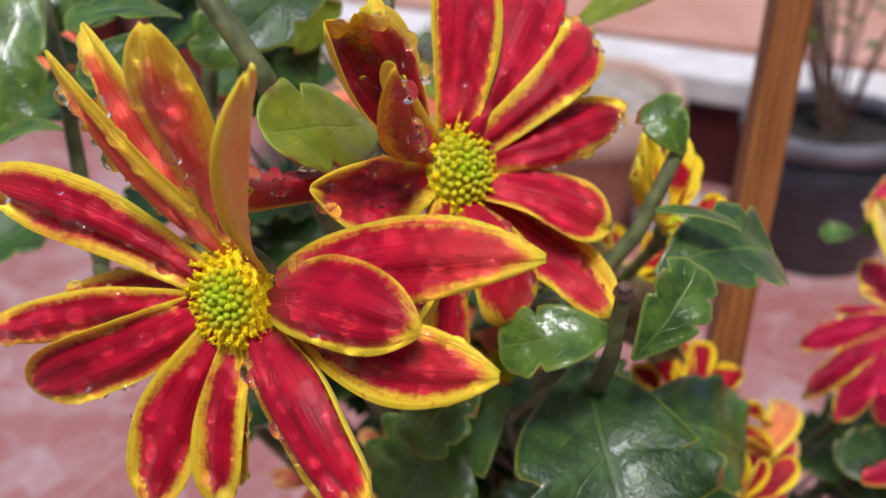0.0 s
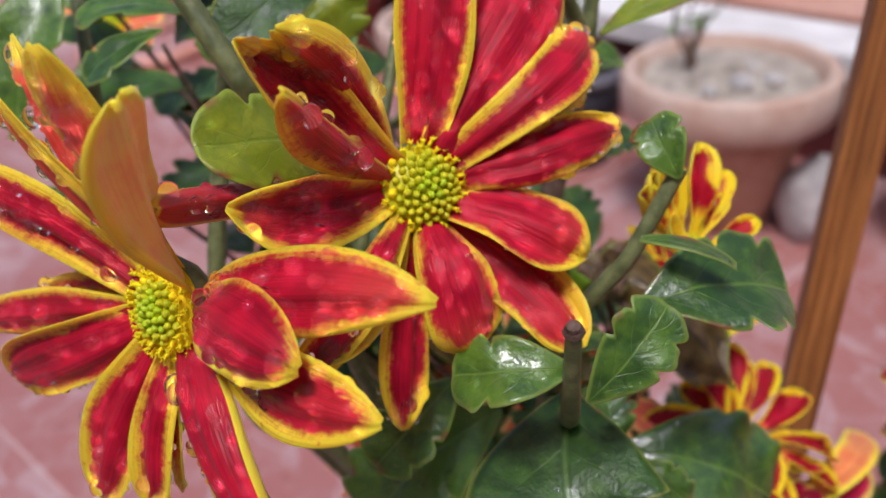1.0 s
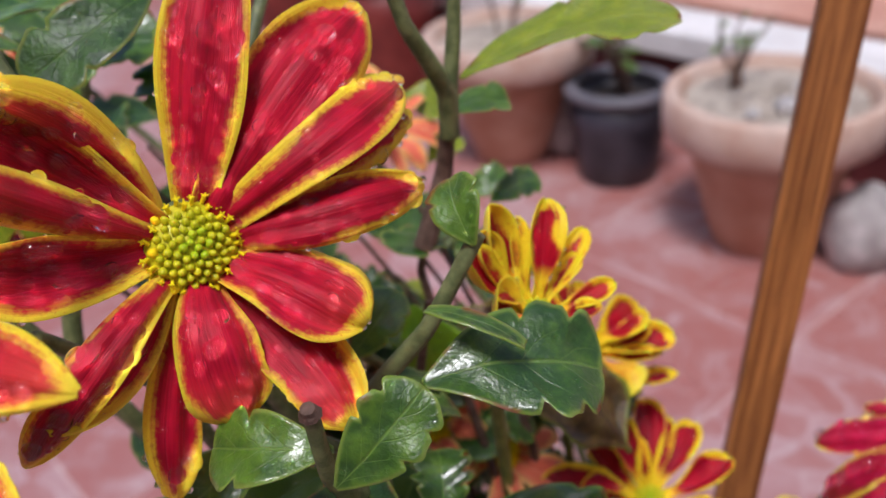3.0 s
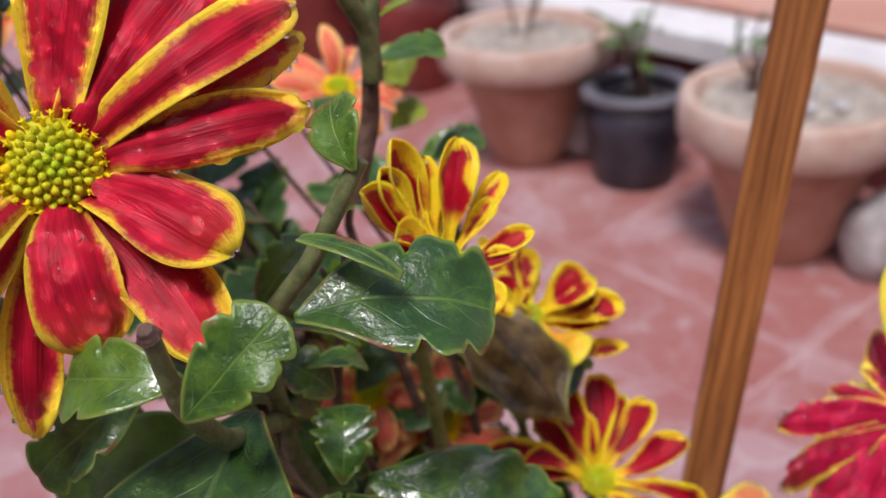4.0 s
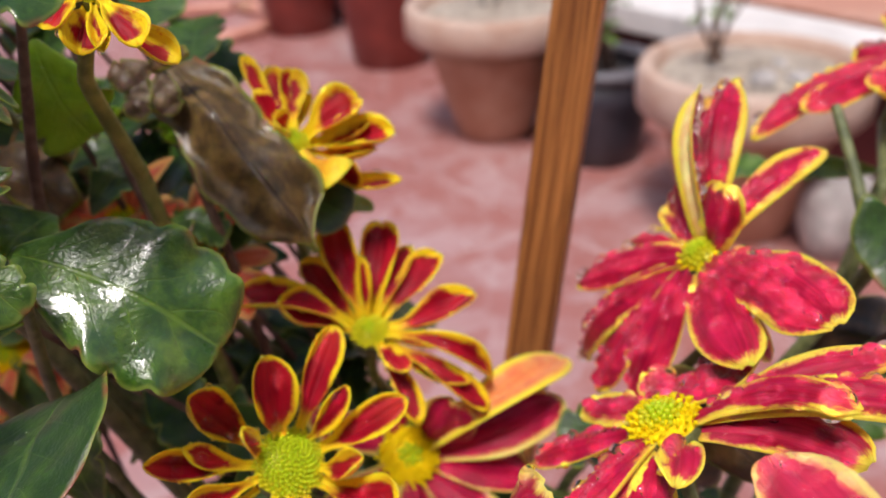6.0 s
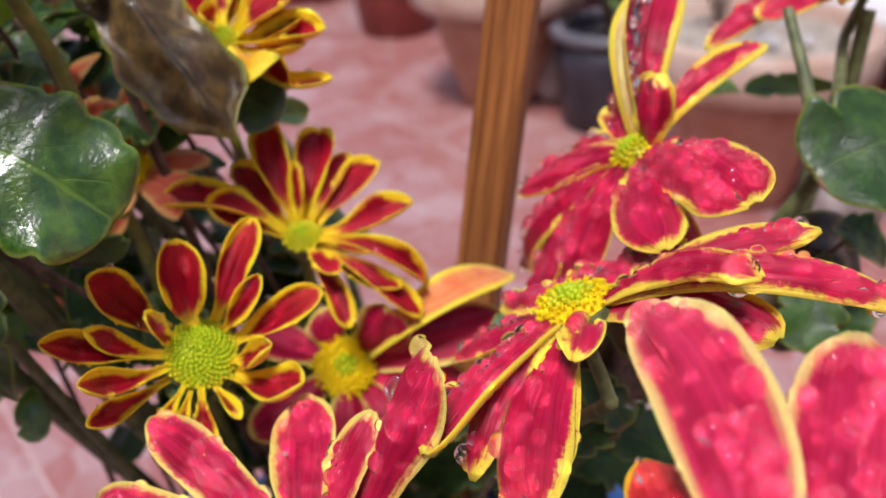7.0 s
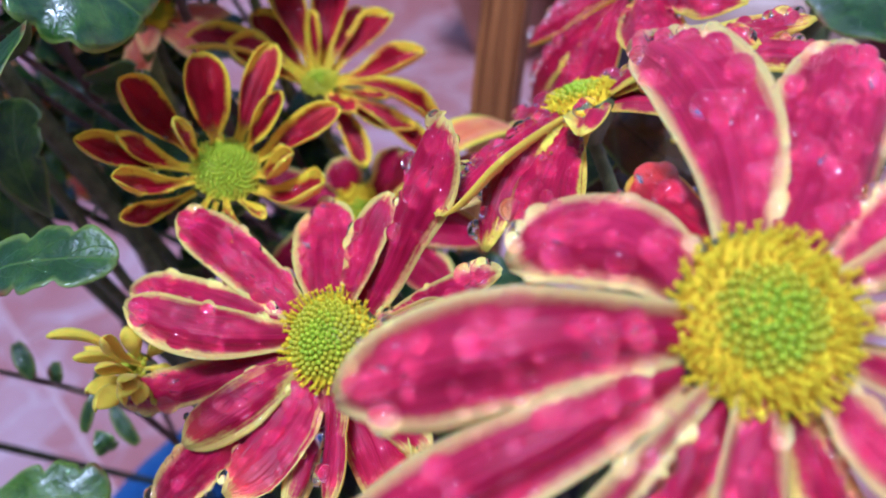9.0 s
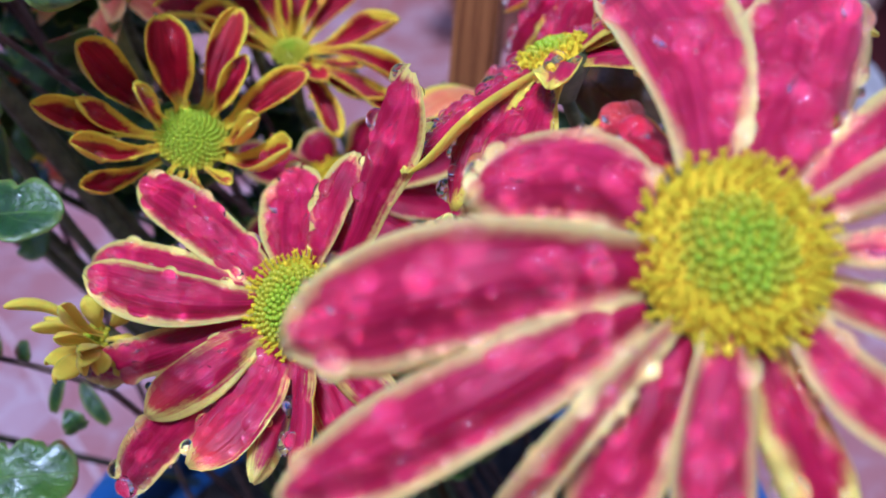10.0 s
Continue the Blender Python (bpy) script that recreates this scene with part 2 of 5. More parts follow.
def floor_material():
    """Pink and brick-red cast tiles with a pale crackle of veins, wet in places."""
    m, n, l, b = material("floor_tile", 0.3, 0.5)
    place = node(n, l, "ShaderNodeTexCoord").outputs["Object"]
    warp = node(n, l, "ShaderNodeTexNoise", (("Vector", place), ("Scale", 9.0), ("Detail", 2.0)))
    bent = node(n, l, "ShaderNodeVectorMath", ((0, warp.outputs[1]), (1, (0.10, 0.10, 0.0)), (2, place)), operation="MULTIPLY_ADD").outputs[0]
    cells = node(n, l, "ShaderNodeTexVoronoi", (("Vector", bent), ("Scale", 22.0)), feature="DISTANCE_TO_EDGE").outputs["Distance"]
    tint = node(n, l, "ShaderNodeTexVoronoi", (("Vector", bent), ("Scale", 22.0))).outputs["Color"]
    seed = node(n, l, "ShaderNodeObjectInfo").outputs["Random"]
    pick = node(n, l, "ShaderNodeSeparateXYZ", ((0, tint),)).outputs[0]
    cloud = noisy(n, l, place, 5.0, 3.0)
    fine = noisy(n, l, place, 90.0, 4.0)
    c = blend(n, l, smooth(n, l, calc(n, l, "MULTIPLY_ADD", cloud, 0.7, calc(n, l, "MULTIPLY", pick, 0.16)), 0.36, 0.60), FLOOR_A, FLOOR_B)
    c = blend(n, l, calc(n, l, "MULTIPLY", smooth(n, l, cells, 0.085, 0.01), calc(n, l, "MULTIPLY", smooth(n, l, calc(n, l, "MULTIPLY_ADD", pick, 0.35, cloud), 0.40, 0.95), 0.50)), c, FLOOR_VEIN)
    c = blend(n, l, calc(n, l, "MULTIPLY", smooth(n, l, fine, 0.5, 0.75), 0.25), c, FLOOR_VEIN)
    c = blend(n, l, calc(n, l, "MULTIPLY", seed, 0.12), c, FLOOR_A)
    l.new(c, b.inputs["Base Color"])
    l.new(calc(n, l, "MULTIPLY_ADD", cloud, 0.5, 0.08), b.inputs["Roughness"])
    bumped(n, l, b, fine, 0.15, 0.001)
    return m


FLOOR_A, FLOOR_B, FLOOR_VEIN = (0.36, 0.140, 0.122), (0.45, 0.275, 0.27), (0.55, 0.44, 0.44)
RED = petal_material("petal_scarlet", (0.53, 0.006, 0.032), (0.26, 0.001, 0.013), (0.86, 0.63, 0.028), 0.080, sheen=0.06, soft=1.5, speckle=2.6)
STRIPED = petal_material("petal_striped", (0.52, 0.012, 0.070), (0.30, 0.003, 0.030), (0.80, 0.64, 0.12), 0.100, 0.0, 0.38, 0.05, 0.6, 4.2, 1.1, 2.0, 3.4)
RED_PLAIN = petal_material("petal_plain_scarlet", (0.50, 0.005, 0.036), (0.26, 0.001, 0.013), (0.86, 0.50, 0.018), 0.02, sheen=0.03)
SPOON = petal_material("petal_spoon", (0.44, 0.004, 0.022), (0.20, 0.001, 0.010), (0.92, 0.68, 0.012), 0.082, 0.2, 0.4, 0.02, 0.5, 0.8, 0.2, 1.1, 0.8)
PINK = petal_material("petal_carmine", (0.53, 0.010, 0.070), (0.27, 0.002, 0.026), (0.78, 0.62, 0.13), 0.046, 0.0, 0.38, 0.04, 0.5, 4.6, 2.2, 3.2, 3.4, (0.66, 0.045, 0.09))
PINK_RIM = petal_material("petal_carmine_rimmed", (0.53, 0.010, 0.066), (0.27, 0.002, 0.024), (0.84, 0.66, 0.06), 0.074, 0.0, 0.38, 0.04, 0.4, 2.6, 0.9, 2.4, 2.6, (0.66, 0.045, 0.07))
PINK_SOFT = petal_material("petal_rose", (0.55, 0.022, 0.085), (0.34, 0.005, 0.040), (0.80, 0.60, 0.18), 0.031, 0.0, 0.38, 0.05, 0.8, 3.0, 5.0, 3.0, 3.4, (0.66, 0.06, 0.11))
SPOON_WIDE = petal_material("petal_channelled", (0.46, 0.004, 0.020), (0.22, 0.001, 0.010), (0.92, 0.68, 0.012), 0.135, 0.26, 0.4, 0.02, 0.4, 0.6, 0.2, 0.9, 0.8)
ORANGE = petal_material("petal_faded", (0.70, 0.115, 0.065), (0.58, 0.045, 0.040), (0.94, 0.68, 0.04), 0.16, uneven=3.4, soft=1.3)
CORAL = petal_material("petal_coral", (0.84, 0.24, 0.12), (0.74, 0.13, 0.08), (0.92, 0.50, 0.16), 0.10)
CORAL_BACK = back_material("petal_back_coral", (0.80, 0.31, 0.10), (0.72, 0.16, 0.07))
RED_BACK = back_material("petal_back_orange", (0.95, 0.64, 0.17), (0.92, 0.42, 0.15))
BUD = back_material("petal_bud", (0.40, 0.29, 0.006), (0.28, 0.18, 0.008))
SPOON_BACK = back_material("petal_back_yellow", (0.85, 0.50, 0.015), (0.75, 0.30, 0.02))
PINK_BACK = back_material("petal_back_pale", (0.84, 0.70, 0.28), (0.72, 0.34, 0.15))
EYE_GREEN = island_material("disc_bud_green", (0.34, 0.48, 0.004), (0.56, 0.66, 0.007), 0.42, spec=0.3)
EYE_LIME = island_material("disc_bud_lime", (0.40, 0.44, 0.004), (0.66, 0.60, 0.005), 0.42, spec=0.3)
EYE_GOLD = island_material("disc_floret_gold", (0.97, 0.79, 0.003), (0.93, 0.66, 0.003), 0.5)
LEAF_TOP = leaf_material("leaf_green", (0.028, 0.076, 0.012), (0.100, 0.19, 0.018), (0.17, 0.27, 0.05), 0.36, 0.42)
# for dark leaves, and for bush leaves whose shade is put into the colour
LEAF_DARK = leaf_material("leaf_dark_shaded", (0.018, 0.054, 0.009), (0.056, 0.125, 0.016), (0.10, 0.17, 0.04), 0.46, 0.16)
LEAF_LIME = leaf_material("leaf_lime", (0.16, 0.21, 0.010), (0.27, 0.31, 0.014), (0.26, 0.32, 0.03), 0.38, 0.15, 0.25)
LEAF_BACK = leaf_material("leaf_back_green", (0.06, 0.12, 0.04), (0.11, 0.18, 0.06), (0.2, 0.28, 0.1), 0.5, 0.0)
LEAF_DRY = leaf_material("leaf_dry", (0.10, 0.065, 0.04), (0.24, 0.17, 0.11), (0.10, 0.06, 0.035), 0.5, 0.1, 0.3)
LEAF_WET = leaf_material("leaf_rain_film", (0.030, 0.085, 0.012), (0.110, 0.21, 0.018), (0.16, 0.27, 0.04), 0.34, 1.0)
# brighter leaf green: the glow of light from behind is painted into the colour
LEAF_BACKLIT = leaf_material("leaf_backlit_tint", (0.13, 0.27, 0.006), (0.22, 0.40, 0.010), (0.24, 0.38, 0.02), 0.4, 0.1, 0.25)
LEAF_OLIVE = leaf_material("leaf_olive_withered", (0.055, 0.032, 0.010), (0.20, 0.125, 0.036), (0.045, 0.025, 0.010), 0.45, 0.22, 0.8)
LEAF_DEAD = leaf_material("leaf_withered", (0.030, 0.018, 0.008), (0.115, 0.062, 0.022), (0.03, 0.015, 0.008), 0.42, 0.2, 0.6)
STEM = plain_material("stem_green", (0.085, 0.105, 0.035), (0.18, 0.20, 0.075), 0.45, 300.0, 3.0, 0.3, 0.0005)
STEM_YOUNG = plain_material("stem_young", (0.13, 0.16, 0.03), (0.24, 0.27, 0.06), 0.45, 300.0, 3.0, 0.3, 0.0005)
STEM_OLD = plain_material("stem_brown", (0.08, 0.042, 0.028), (0.17, 0.10, 0.07), 0.6, 300.0, 4.0, 0.5, 0.0008)


def water_material():
    """Clear rain water."""
    m, n, l, b = material("rain_water", 0.0, 0.6)
    b.inputs["Base Color"].default_value = (1, 1, 1, 1)
    b.inputs["Transmission Weight"].default_value = 1.0
    b.inputs["IOR"].default_value = 1.33
    return m


WATER = water_material()
WOOD = wood_material()
TILE = floor_material()
GROUT = plain_material("grout", (0.52, 0.34, 0.32), (0.60, 0.44, 0.42), 0.7, 40.0)
CLAY = plain_material("terracotta", (0.42, 0.20, 0.125), (0.53, 0.31, 0.22), 0.75, 14.0, 5.0, 0.3, 0.001)
CLAY_RIM = plain_material("terracotta_weathered", (0.50, 0.33, 0.25), (0.60, 0.46, 0.38), 0.8, 18.0, 5.0, 0.4, 0.001)
# black pot rims: the sky's grey-lilac reflection is put into the base colour
BLACK_RIM = plain_material("black_plastic_sky_sheen", (0.09, 0.085, 0.10), (0.16, 0.15, 0.17), 0.5, 20.0, 3.0, 0.1, 0.0005)
BLACK = plain_material("black_plastic", (0.020, 0.018, 0.026), (0.042, 0.038, 0.052), 0.4, 20.0, 3.0, 0.1, 0.0005)
RED_POT = plain_material("red_plastic", (0.16, 0.022, 0.018), (0.24, 0.04, 0.03), 0.4, 12.0, 3.0, 0.1, 0.0005)
BLUE = plain_material("blue_plastic", (0.03, 0.10, 0.30), (0.06, 0.16, 0.38), 0.35, 20.0, 3.0, 0.1, 0.0005)
SOIL_PALE = plain_material("dry_soil", (0.42, 0.34, 0.27), (0.66, 0.58, 0.48), 0.95, 60.0, 5.0, 1.0, 0.004)
SOIL_DARK = plain_material("wet_soil", (0.020, 0.014, 0.010), (0.06, 0.042, 0.03), 0.8, 90.0, 5.0, 1.0, 0.004)
MAROON = plain_material("maroon_paint", (0.075, 0.012, 0.014), (0.12, 0.022, 0.022), 0.5, 8.0, 4.0, 0.15, 0.001)
MARBLE = plain_material("white_stone_trim", (0.66, 0.64, 0.62), (0.8, 0.78, 0.76), 0.35, 12.0, 4.0, 0.1, 0.001)
SALMON = plain_material("salmon_tile", (0.50, 0.24, 0.17), (0.58, 0.33, 0.25), 0.45, 6.0, 4.0, 0.15, 0.001)
HOSE = plain_material("salmon_hose", (0.60, 0.27, 0.20), (0.68, 0.36, 0.28), 0.45, 30.0, 3.0, 0.1, 0.0005)
STONE = plain_material("grey_stone", (0.34, 0.31, 0.30), (0.58, 0.55, 0.53), 0.8, 25.0, 5.0, 0.6, 0.003)
WALL = plain_material("plastered_wall", (0.62, 0.56, 0.52), (0.72, 0.67, 0.62), 0.85, 4.0, 5.0, 0.2, 0.002)


# ---- building blocks ----
def link(name, bm, mats, parent=None, label="", smooth_shade=True):
    me = bpy.data.meshes.new(name)
    bm.to_mesh(me)
    bm.free()
    for m in mats if isinstance(mats, (list, tuple)) else [mats]:
        me.materials.append(m)
    if smooth_shade:
        me.shade_smooth()
    ob = new(name, me)
    ob.parent = parent
    return tagged(ob, label)


def part(name, bm, mats, parent, label="", smooth_shade=True):
    return link(name, bm, mats, parent, label, smooth_shade)


def anchor(name, m, label, category, group="", kind=""):
    ob = new(name)
    ob.empty_display_size = 0.01
    ob.matrix_world = m
    return tagged(ob, label, category, group, kind)


def add_lathe(bm, profile, steps, centre=(0, 0, 0), wobble=None):
    """A turned form: rows of (radius, height)."""
    rings = []
    for i, (r, z) in enumerate(profile):
        ring = []
        for k in range(steps):
            a = 2 * math.pi * k / steps
            rr = r * (1 + (wobble(i, a) if wobble else 0))
            ring.append(bm.verts.new((centre[0] + rr * math.cos(a), centre[1] + rr * math.sin(a), centre[2] + z)))
        rings.append(ring)
    for a, b in zip(rings, rings[1:]):
        for k in range(steps):
            bm.faces.new((a[k], a[(k + 1) % steps], b[(k + 1) % steps], b[k]))
    return rings


def add_tube(bm, points, radii, steps=8, cap=True):
    """A tapered tube through the points."""
    points = [Vector(p) for p in points]
    fine, fat = [], []
    count = len(points)
    for i in range(count - 1):
        p0, p1, p2, p3 = points[max(i - 1, 0)], points[i], points[i + 1], points[min(i + 2, count - 1)]
        for s in range(6):
            t = s / 6
            fine.append(0.5 * ((2 * p1) + (p2 - p0) * t + (2 * p0 - 5 * p1 + 4 * p2 - p3) * t * t + (3 * p1 - p0 - 3 * p2 + p3) * t ** 3))
            fat.append(radii[i] + (radii[i + 1] - radii[i]) * t)
    fine.append(points[-1]), fat.append(radii[-1])
    rings, side = [], Vector((1, 0, 0.1))
    for i, p in enumerate(fine):
        t = (fine[min(i + 1, len(fine) - 1)] - fine[max(i - 1, 0)]).normalized()
        side = (side - side.dot(t) * t).normalized()
        other = t.cross(side)
        rings.append([bm.verts.new(p + fat[i] * (math.cos(2 * math.pi * k / steps) * side + math.sin(2 * math.pi * k / steps) * other)) for k in range(steps)])
    for a, b in zip(rings, rings[1:]):
        for k in range(steps):
            bm.faces.new((a[k], a[(k + 1) % steps], b[(k + 1) % steps], b[k]))
    if cap:
        bm.faces.new(rings[-1])
        bm.faces.new(list(reversed(rings[0])))


def eased(points, steps=6):
    """A smooth line through the points."""
    p = [Vector(q) for q in points]
    if len(p) < 3:
        return p
    line = []
    for i in range(len(p) - 1):
        a, b, c, d = p[max(i - 1, 0)], p[i], p[i + 1], p[min(i + 2, len(p) - 1)]
        scale = (c - b).length
        u = (c - a).normalized() * min(scale, (c - a).length) * 0.5
        w = (d - b).normalized() * min(scale, (d - b).length) * 0.5
        for k in range(steps):
            t = k / steps
            line.append(b * (2 * t ** 3 - 3 * t * t + 1) + u * (t ** 3 - 2 * t * t + t) + c * (3 * t * t - 2 * t ** 3) + w * (t ** 3 - t * t))
    return line + [p[-1]]


def add_dome(bm, m, r, h, steps=8, rows=4, low=-0.35):
    """A small drop or bud: a dome with a slightly narrower foot."""
    rings = []
    for i in range(rows + 1):
        a = low + (math.pi / 2 - low) * i / rows
        if i == rows:
            rings.append([bm.verts.new(m @ Vector((0, 0, h)))])
        else:
            rings.append([bm.verts.new(m @ Vector((r * math.cos(a) * math.cos(2 * math.pi * k / steps), r * math.cos(a) * math.sin(2 * math.pi * k / steps), h * math.sin(a)))) for k in range(steps)])
    for a, b in zip(rings, rings[1:]):
        for k in range(steps):
            if len(b) == 1:
                bm.faces.new((a[k], a[(k + 1) % steps], b[0]))
            else:
                bm.faces.new((a[k], a[(k + 1) % steps], b[(k + 1) % steps], b[k]))
    bm.faces.new(list(reversed(rings[0])))


def sheet(bm, rows, half, length, thick, mats=(0, 1)):
    """A closed thin blade from rows of points (along by across), with the maps 'edge' and 'across'. half: half width of each row in metres."""
    edge, across = bm.loops.layers.uv.new("edge"), bm.loops.layers.uv.new("across")
    nv, nu = len(rows), len(rows[0])
    grids = []
    normals = []
    for i in range(nv):
        line = []
        for j in range(nu):
            du = rows[i][min(j + 1, nu - 1)] - rows[i][max(j - 1, 0)]
            dv = rows[min(i + 1, nv - 1)][j] - rows[max(i - 1, 0)][j]
            n = du.cross(dv)
            line.append(n.normalized() if n.length > 1e-12 else Vector((0, 0, 1)))
        normals.append(line)
    for sign in (0.5, -0.5):
        grids.append([[bm.verts.new(rows[i][j] + normals[i][j] * thick * sign * (0.35 if j in (0, nu - 1) or i == nv - 1 else 1)) for j in range(nu)] for i in range(nv)])

    def maps(face, keys, mat):
        face.material_index = mats[mat]
        face.smooth = True
        for loop, (i, j) in zip(face.loops, keys):
            u, v = 2 * j / (nu - 1) - 1, i / (nv - 1)
            rim = min((1 - abs(u)) * half[i], (1 - v) * length * 0.9)
            loop[edge].uv = (rim * 100, v)
            loop[across].uv = (0.5 + 0.5 * u, v)

    for g, grid in enumerate(grids):
        for i in range(nv - 1):
            for j in range(nu - 1):
                keys = [(i, j), (i, j + 1), (i + 1, j + 1), (i + 1, j)]
                if g == 1:
                    keys.reverse()
                maps(bm.faces.new([grid[a][c] for a, c in keys]), keys, g)
    loop_keys = [(0, j) for j in range(nu)] + [(i, nu - 1) for i in range(1, nv)] + [(nv - 1, j) for j in range(nu - 2, -1, -1)] + [(i, 0) for i in range(nv - 2, 0, -1)]
    for a, b in zip(loop_keys, loop_keys[1:] + loop_keys[:1]):
        keys = [b, a, a, b]
        maps(bm.faces.new((grids[0][b[0]][b[1]], grids[0][a[0]][a[1]], grids[1][a[0]][a[1]], grids[1][b[0]][b[1]])), keys, 0)


def bow_line(a, m, b, t):
    """A bent line from a to b that passes m half-way."""
    c = 2 * m - 0.5 * (a + b)
    return (1 - t) ** 2 * a + 2 * t * (1 - t) * c + t * t * b


def bow_way(a, m, b, t):
    c = 2 * m - 0.5 * (a + b)
    return (2 * (1 - t) * (c - a) + 2 * t * (b - c)).normalized()


def ray_width(v, blunt=0.5):
    """Half-width profile of a ray petal; blunt: 0 for a pointed tip, 1 for a square one."""
    body = 0.40 + 0.60 * math.sin(math.pi * min(0.5, 0.04 + v * 0.8)) ** 1.1
    start = 0.45 + 0.33 * blunt
    tail = max(0, (v - start) / (1 - start))
    return body * max(0.07 + 0.16 * blunt, (1 - tail ** (1.7 + 1.6 * blunt)) ** (0.75 - 0.25 * blunt))


def spoon_width(v, blunt=0.5):
    blade = max(0.0, (v - 0.2) / 0.8)
    tail = max(0, (v - 0.68) / 0.32)
    return (0.30 + 0.70 * math.sin(math.pi * min(0.5, blade * 0.72)) ** 1.1) * max(0.16, (1 - tail ** 2.3) ** 0.55)


def petal_blade(rng, inner, row, spoon):
    """One petal in its flower's own axes; row: azimuth, reach, rise, width, bow, sway, roll (degrees and millimetres)."""
    az, reach, rise, width, bow, sway, roll, *end = row
    blunt = end[0] if end else 0.5
    curl = end[1] if len(end) > 1 else None
    a = radians(az)
    out = Vector((math.cos(a), math.sin(a), 0))
    base, tip = out * inner * 0.8 + Vector((0, 0, -0.0006)), out * reach / 1000 + Vector((0, 0, rise / 1000))
    chord = tip - base
    way = chord.normalized()
    up = (Vector((0, 0, 1)) - way.z * way).normalized()
    side = way.cross(up)
    mid = (base + tip) / 2 + up * bow / 1000 + side * sway / 1000
    nv, nu = 23, 15
    half = [0.5 * width / 1000 * (spoon_width if spoon else ray_width)(i / (nv - 1), blunt) for i in range(nv)]
    cup = rng.uniform(-0.75, -0.45) if not spoon else rng.uniform(0.35, 0.6)
    rim_up = rng.uniform(0.1, 0.4) if not spoon else 0.35
    lean = 0.16 + rng.uniform(-0.05, 0.05)
    hem, fold = (1 if math.sin(az * 12.9 + reach) > 0 else -1), (0.10 + 0.35 * abs(math.sin(az * 3.7 + width))) if not spoon and abs(roll) < 20 else 0.0
    if curl is not None:
        cup, rim_up, fold = curl, 0.0, 0.0
    ph, ph2 = rng.uniform(0, 6), rng.uniform(0, 6)
    droop, length_of = rng.uniform(0.0, 0.1) if not spoon else 0.0, chord.length
    rows = []
    for i in range(nv):
        v = i / (nv - 1)
        p = bow_line(base, mid, tip, v)
        t = bow_way(base, mid, tip, v)
        s = (side - side.dot(t) * t).normalized()
        n = s.cross(t)
        turn = radians(roll) * (1 if abs(roll) > 90 else min(1, v * 2.2)) + 0.10 * math.sin(ph2 + 3 * v)
        s, n = s * math.cos(turn) - n * math.sin(turn), n * math.cos(turn) + s * math.sin(turn)
        line = []
        for j in range(nu):
            u = 2 * j / (nu - 1) - 1
            lift = cup * (u * u - 0.3) + rim_up * max(0.0, (abs(u) - 0.62) / 0.38) ** 2 + lean * u + fold * max(0.0, (u * hem - 0.45) / 0.55) ** 2 + 0.085 * math.cos(u * 7.5 + 0.5 * ph) + 0.06 * math.sin(5 * v + 2.5 * u + ph2)
            nod = -droop * max(0.0, v - 0.55) ** 2 * length_of
            back = -0.16 * half[i] * (1 - u * u) * (1 if v > 0.9 else 0)
            line.append(p + s * u * half[i] * (1 + 0.05 * math.sin(9 * v + ph + (2 if u > 0 else 0))) + n * (lift * half[i] + nod) + t * back)
        rows.append(line)
    return rows, half, chord.length


def petal_mesh(rng, inner, row, spoon, layer=0.0):
    rows, half, length = petal_blade(rng, inner, row, spoon)
    rows = [[p + Vector((0, 0, layer)) for p in line] for line in rows]
    bm = bmesh.new()
    sheet(bm, rows, half, length, 0.00035)
    return bm, rows


def drops_on(bm, rng, rows, count, big, small=0.00013):
    """Rain drops resting on a petal or leaf."""
    nv, nu = len(rows), len(rows[0])
    for _ in range(count):
        v, u = rng.uniform(0.12, 0.95) * (nv - 1), rng.uniform(0.1, 0.9) * (nu - 1)
        i, j = min(int(v), nv - 2), min(int(u), nu - 2)
        fv, fu = v - i, u - j
        p = (rows[i][j] * (1 - fu) + rows[i][j + 1] * fu) * (1 - fv) + (rows[i + 1][j] * (1 - fu) + rows[i + 1][j + 1] * fu) * fv
        n = (rows[i][j + 1] - rows[i][j]).cross(rows[i + 1][j] - rows[i][j])
        if n.length < 1e-12:
            continue
        n.normalize()
        size = small + (big - small) * rng.random() ** 2.2
        m = Matrix.Translation(p + n * (0.00012 + size * 0.22)) @ n.to_track_quat("Z", "Y").to_matrix().to_4x4() @ Matrix.Diagonal((rng.uniform(0.85, 1.25), rng.uniform(0.85, 1.1), 1, 1))
        if size > 0.0006:
            add_dome(bm, m, size, size * rng.uniform(0.85, 1.1), 16, 8)
        else:
            add_dome(bm, m, size, size * rng.uniform(0.85, 1.1), 10, 5)


def beads_on(bm, rng, rows, count, big):
    """Drops that hang from the rim."""
    nv, nu = len(rows), len(rows[0])
    for _ in range(count):
        i = rng.randint(nv // 3, nv - 1)
        p = rows[i][rng.choice((0, nu - 1))] if i < nv - 1 else rows[i][rng.randint(0, nu - 1)]
        size = big * rng.uniform(0.35, 1.0) ** 1.5
        add_dome(bm, Matrix.Translation(p), size, size, 12, 8, -1.45)


def dome_height(q, inner, rise):
    return rise * inner * (1 - q * q) * 0.8


def flower_frame(place, axis):
    n = Vector(axis).normalized()
    x = (Vector((1, 0, 0)) - n.x * n).normalized()
    y = n.cross(x)
    m = Matrix((x, y, n)).transposed().to_4x4()
    return Matrix.Translation(place) @ m


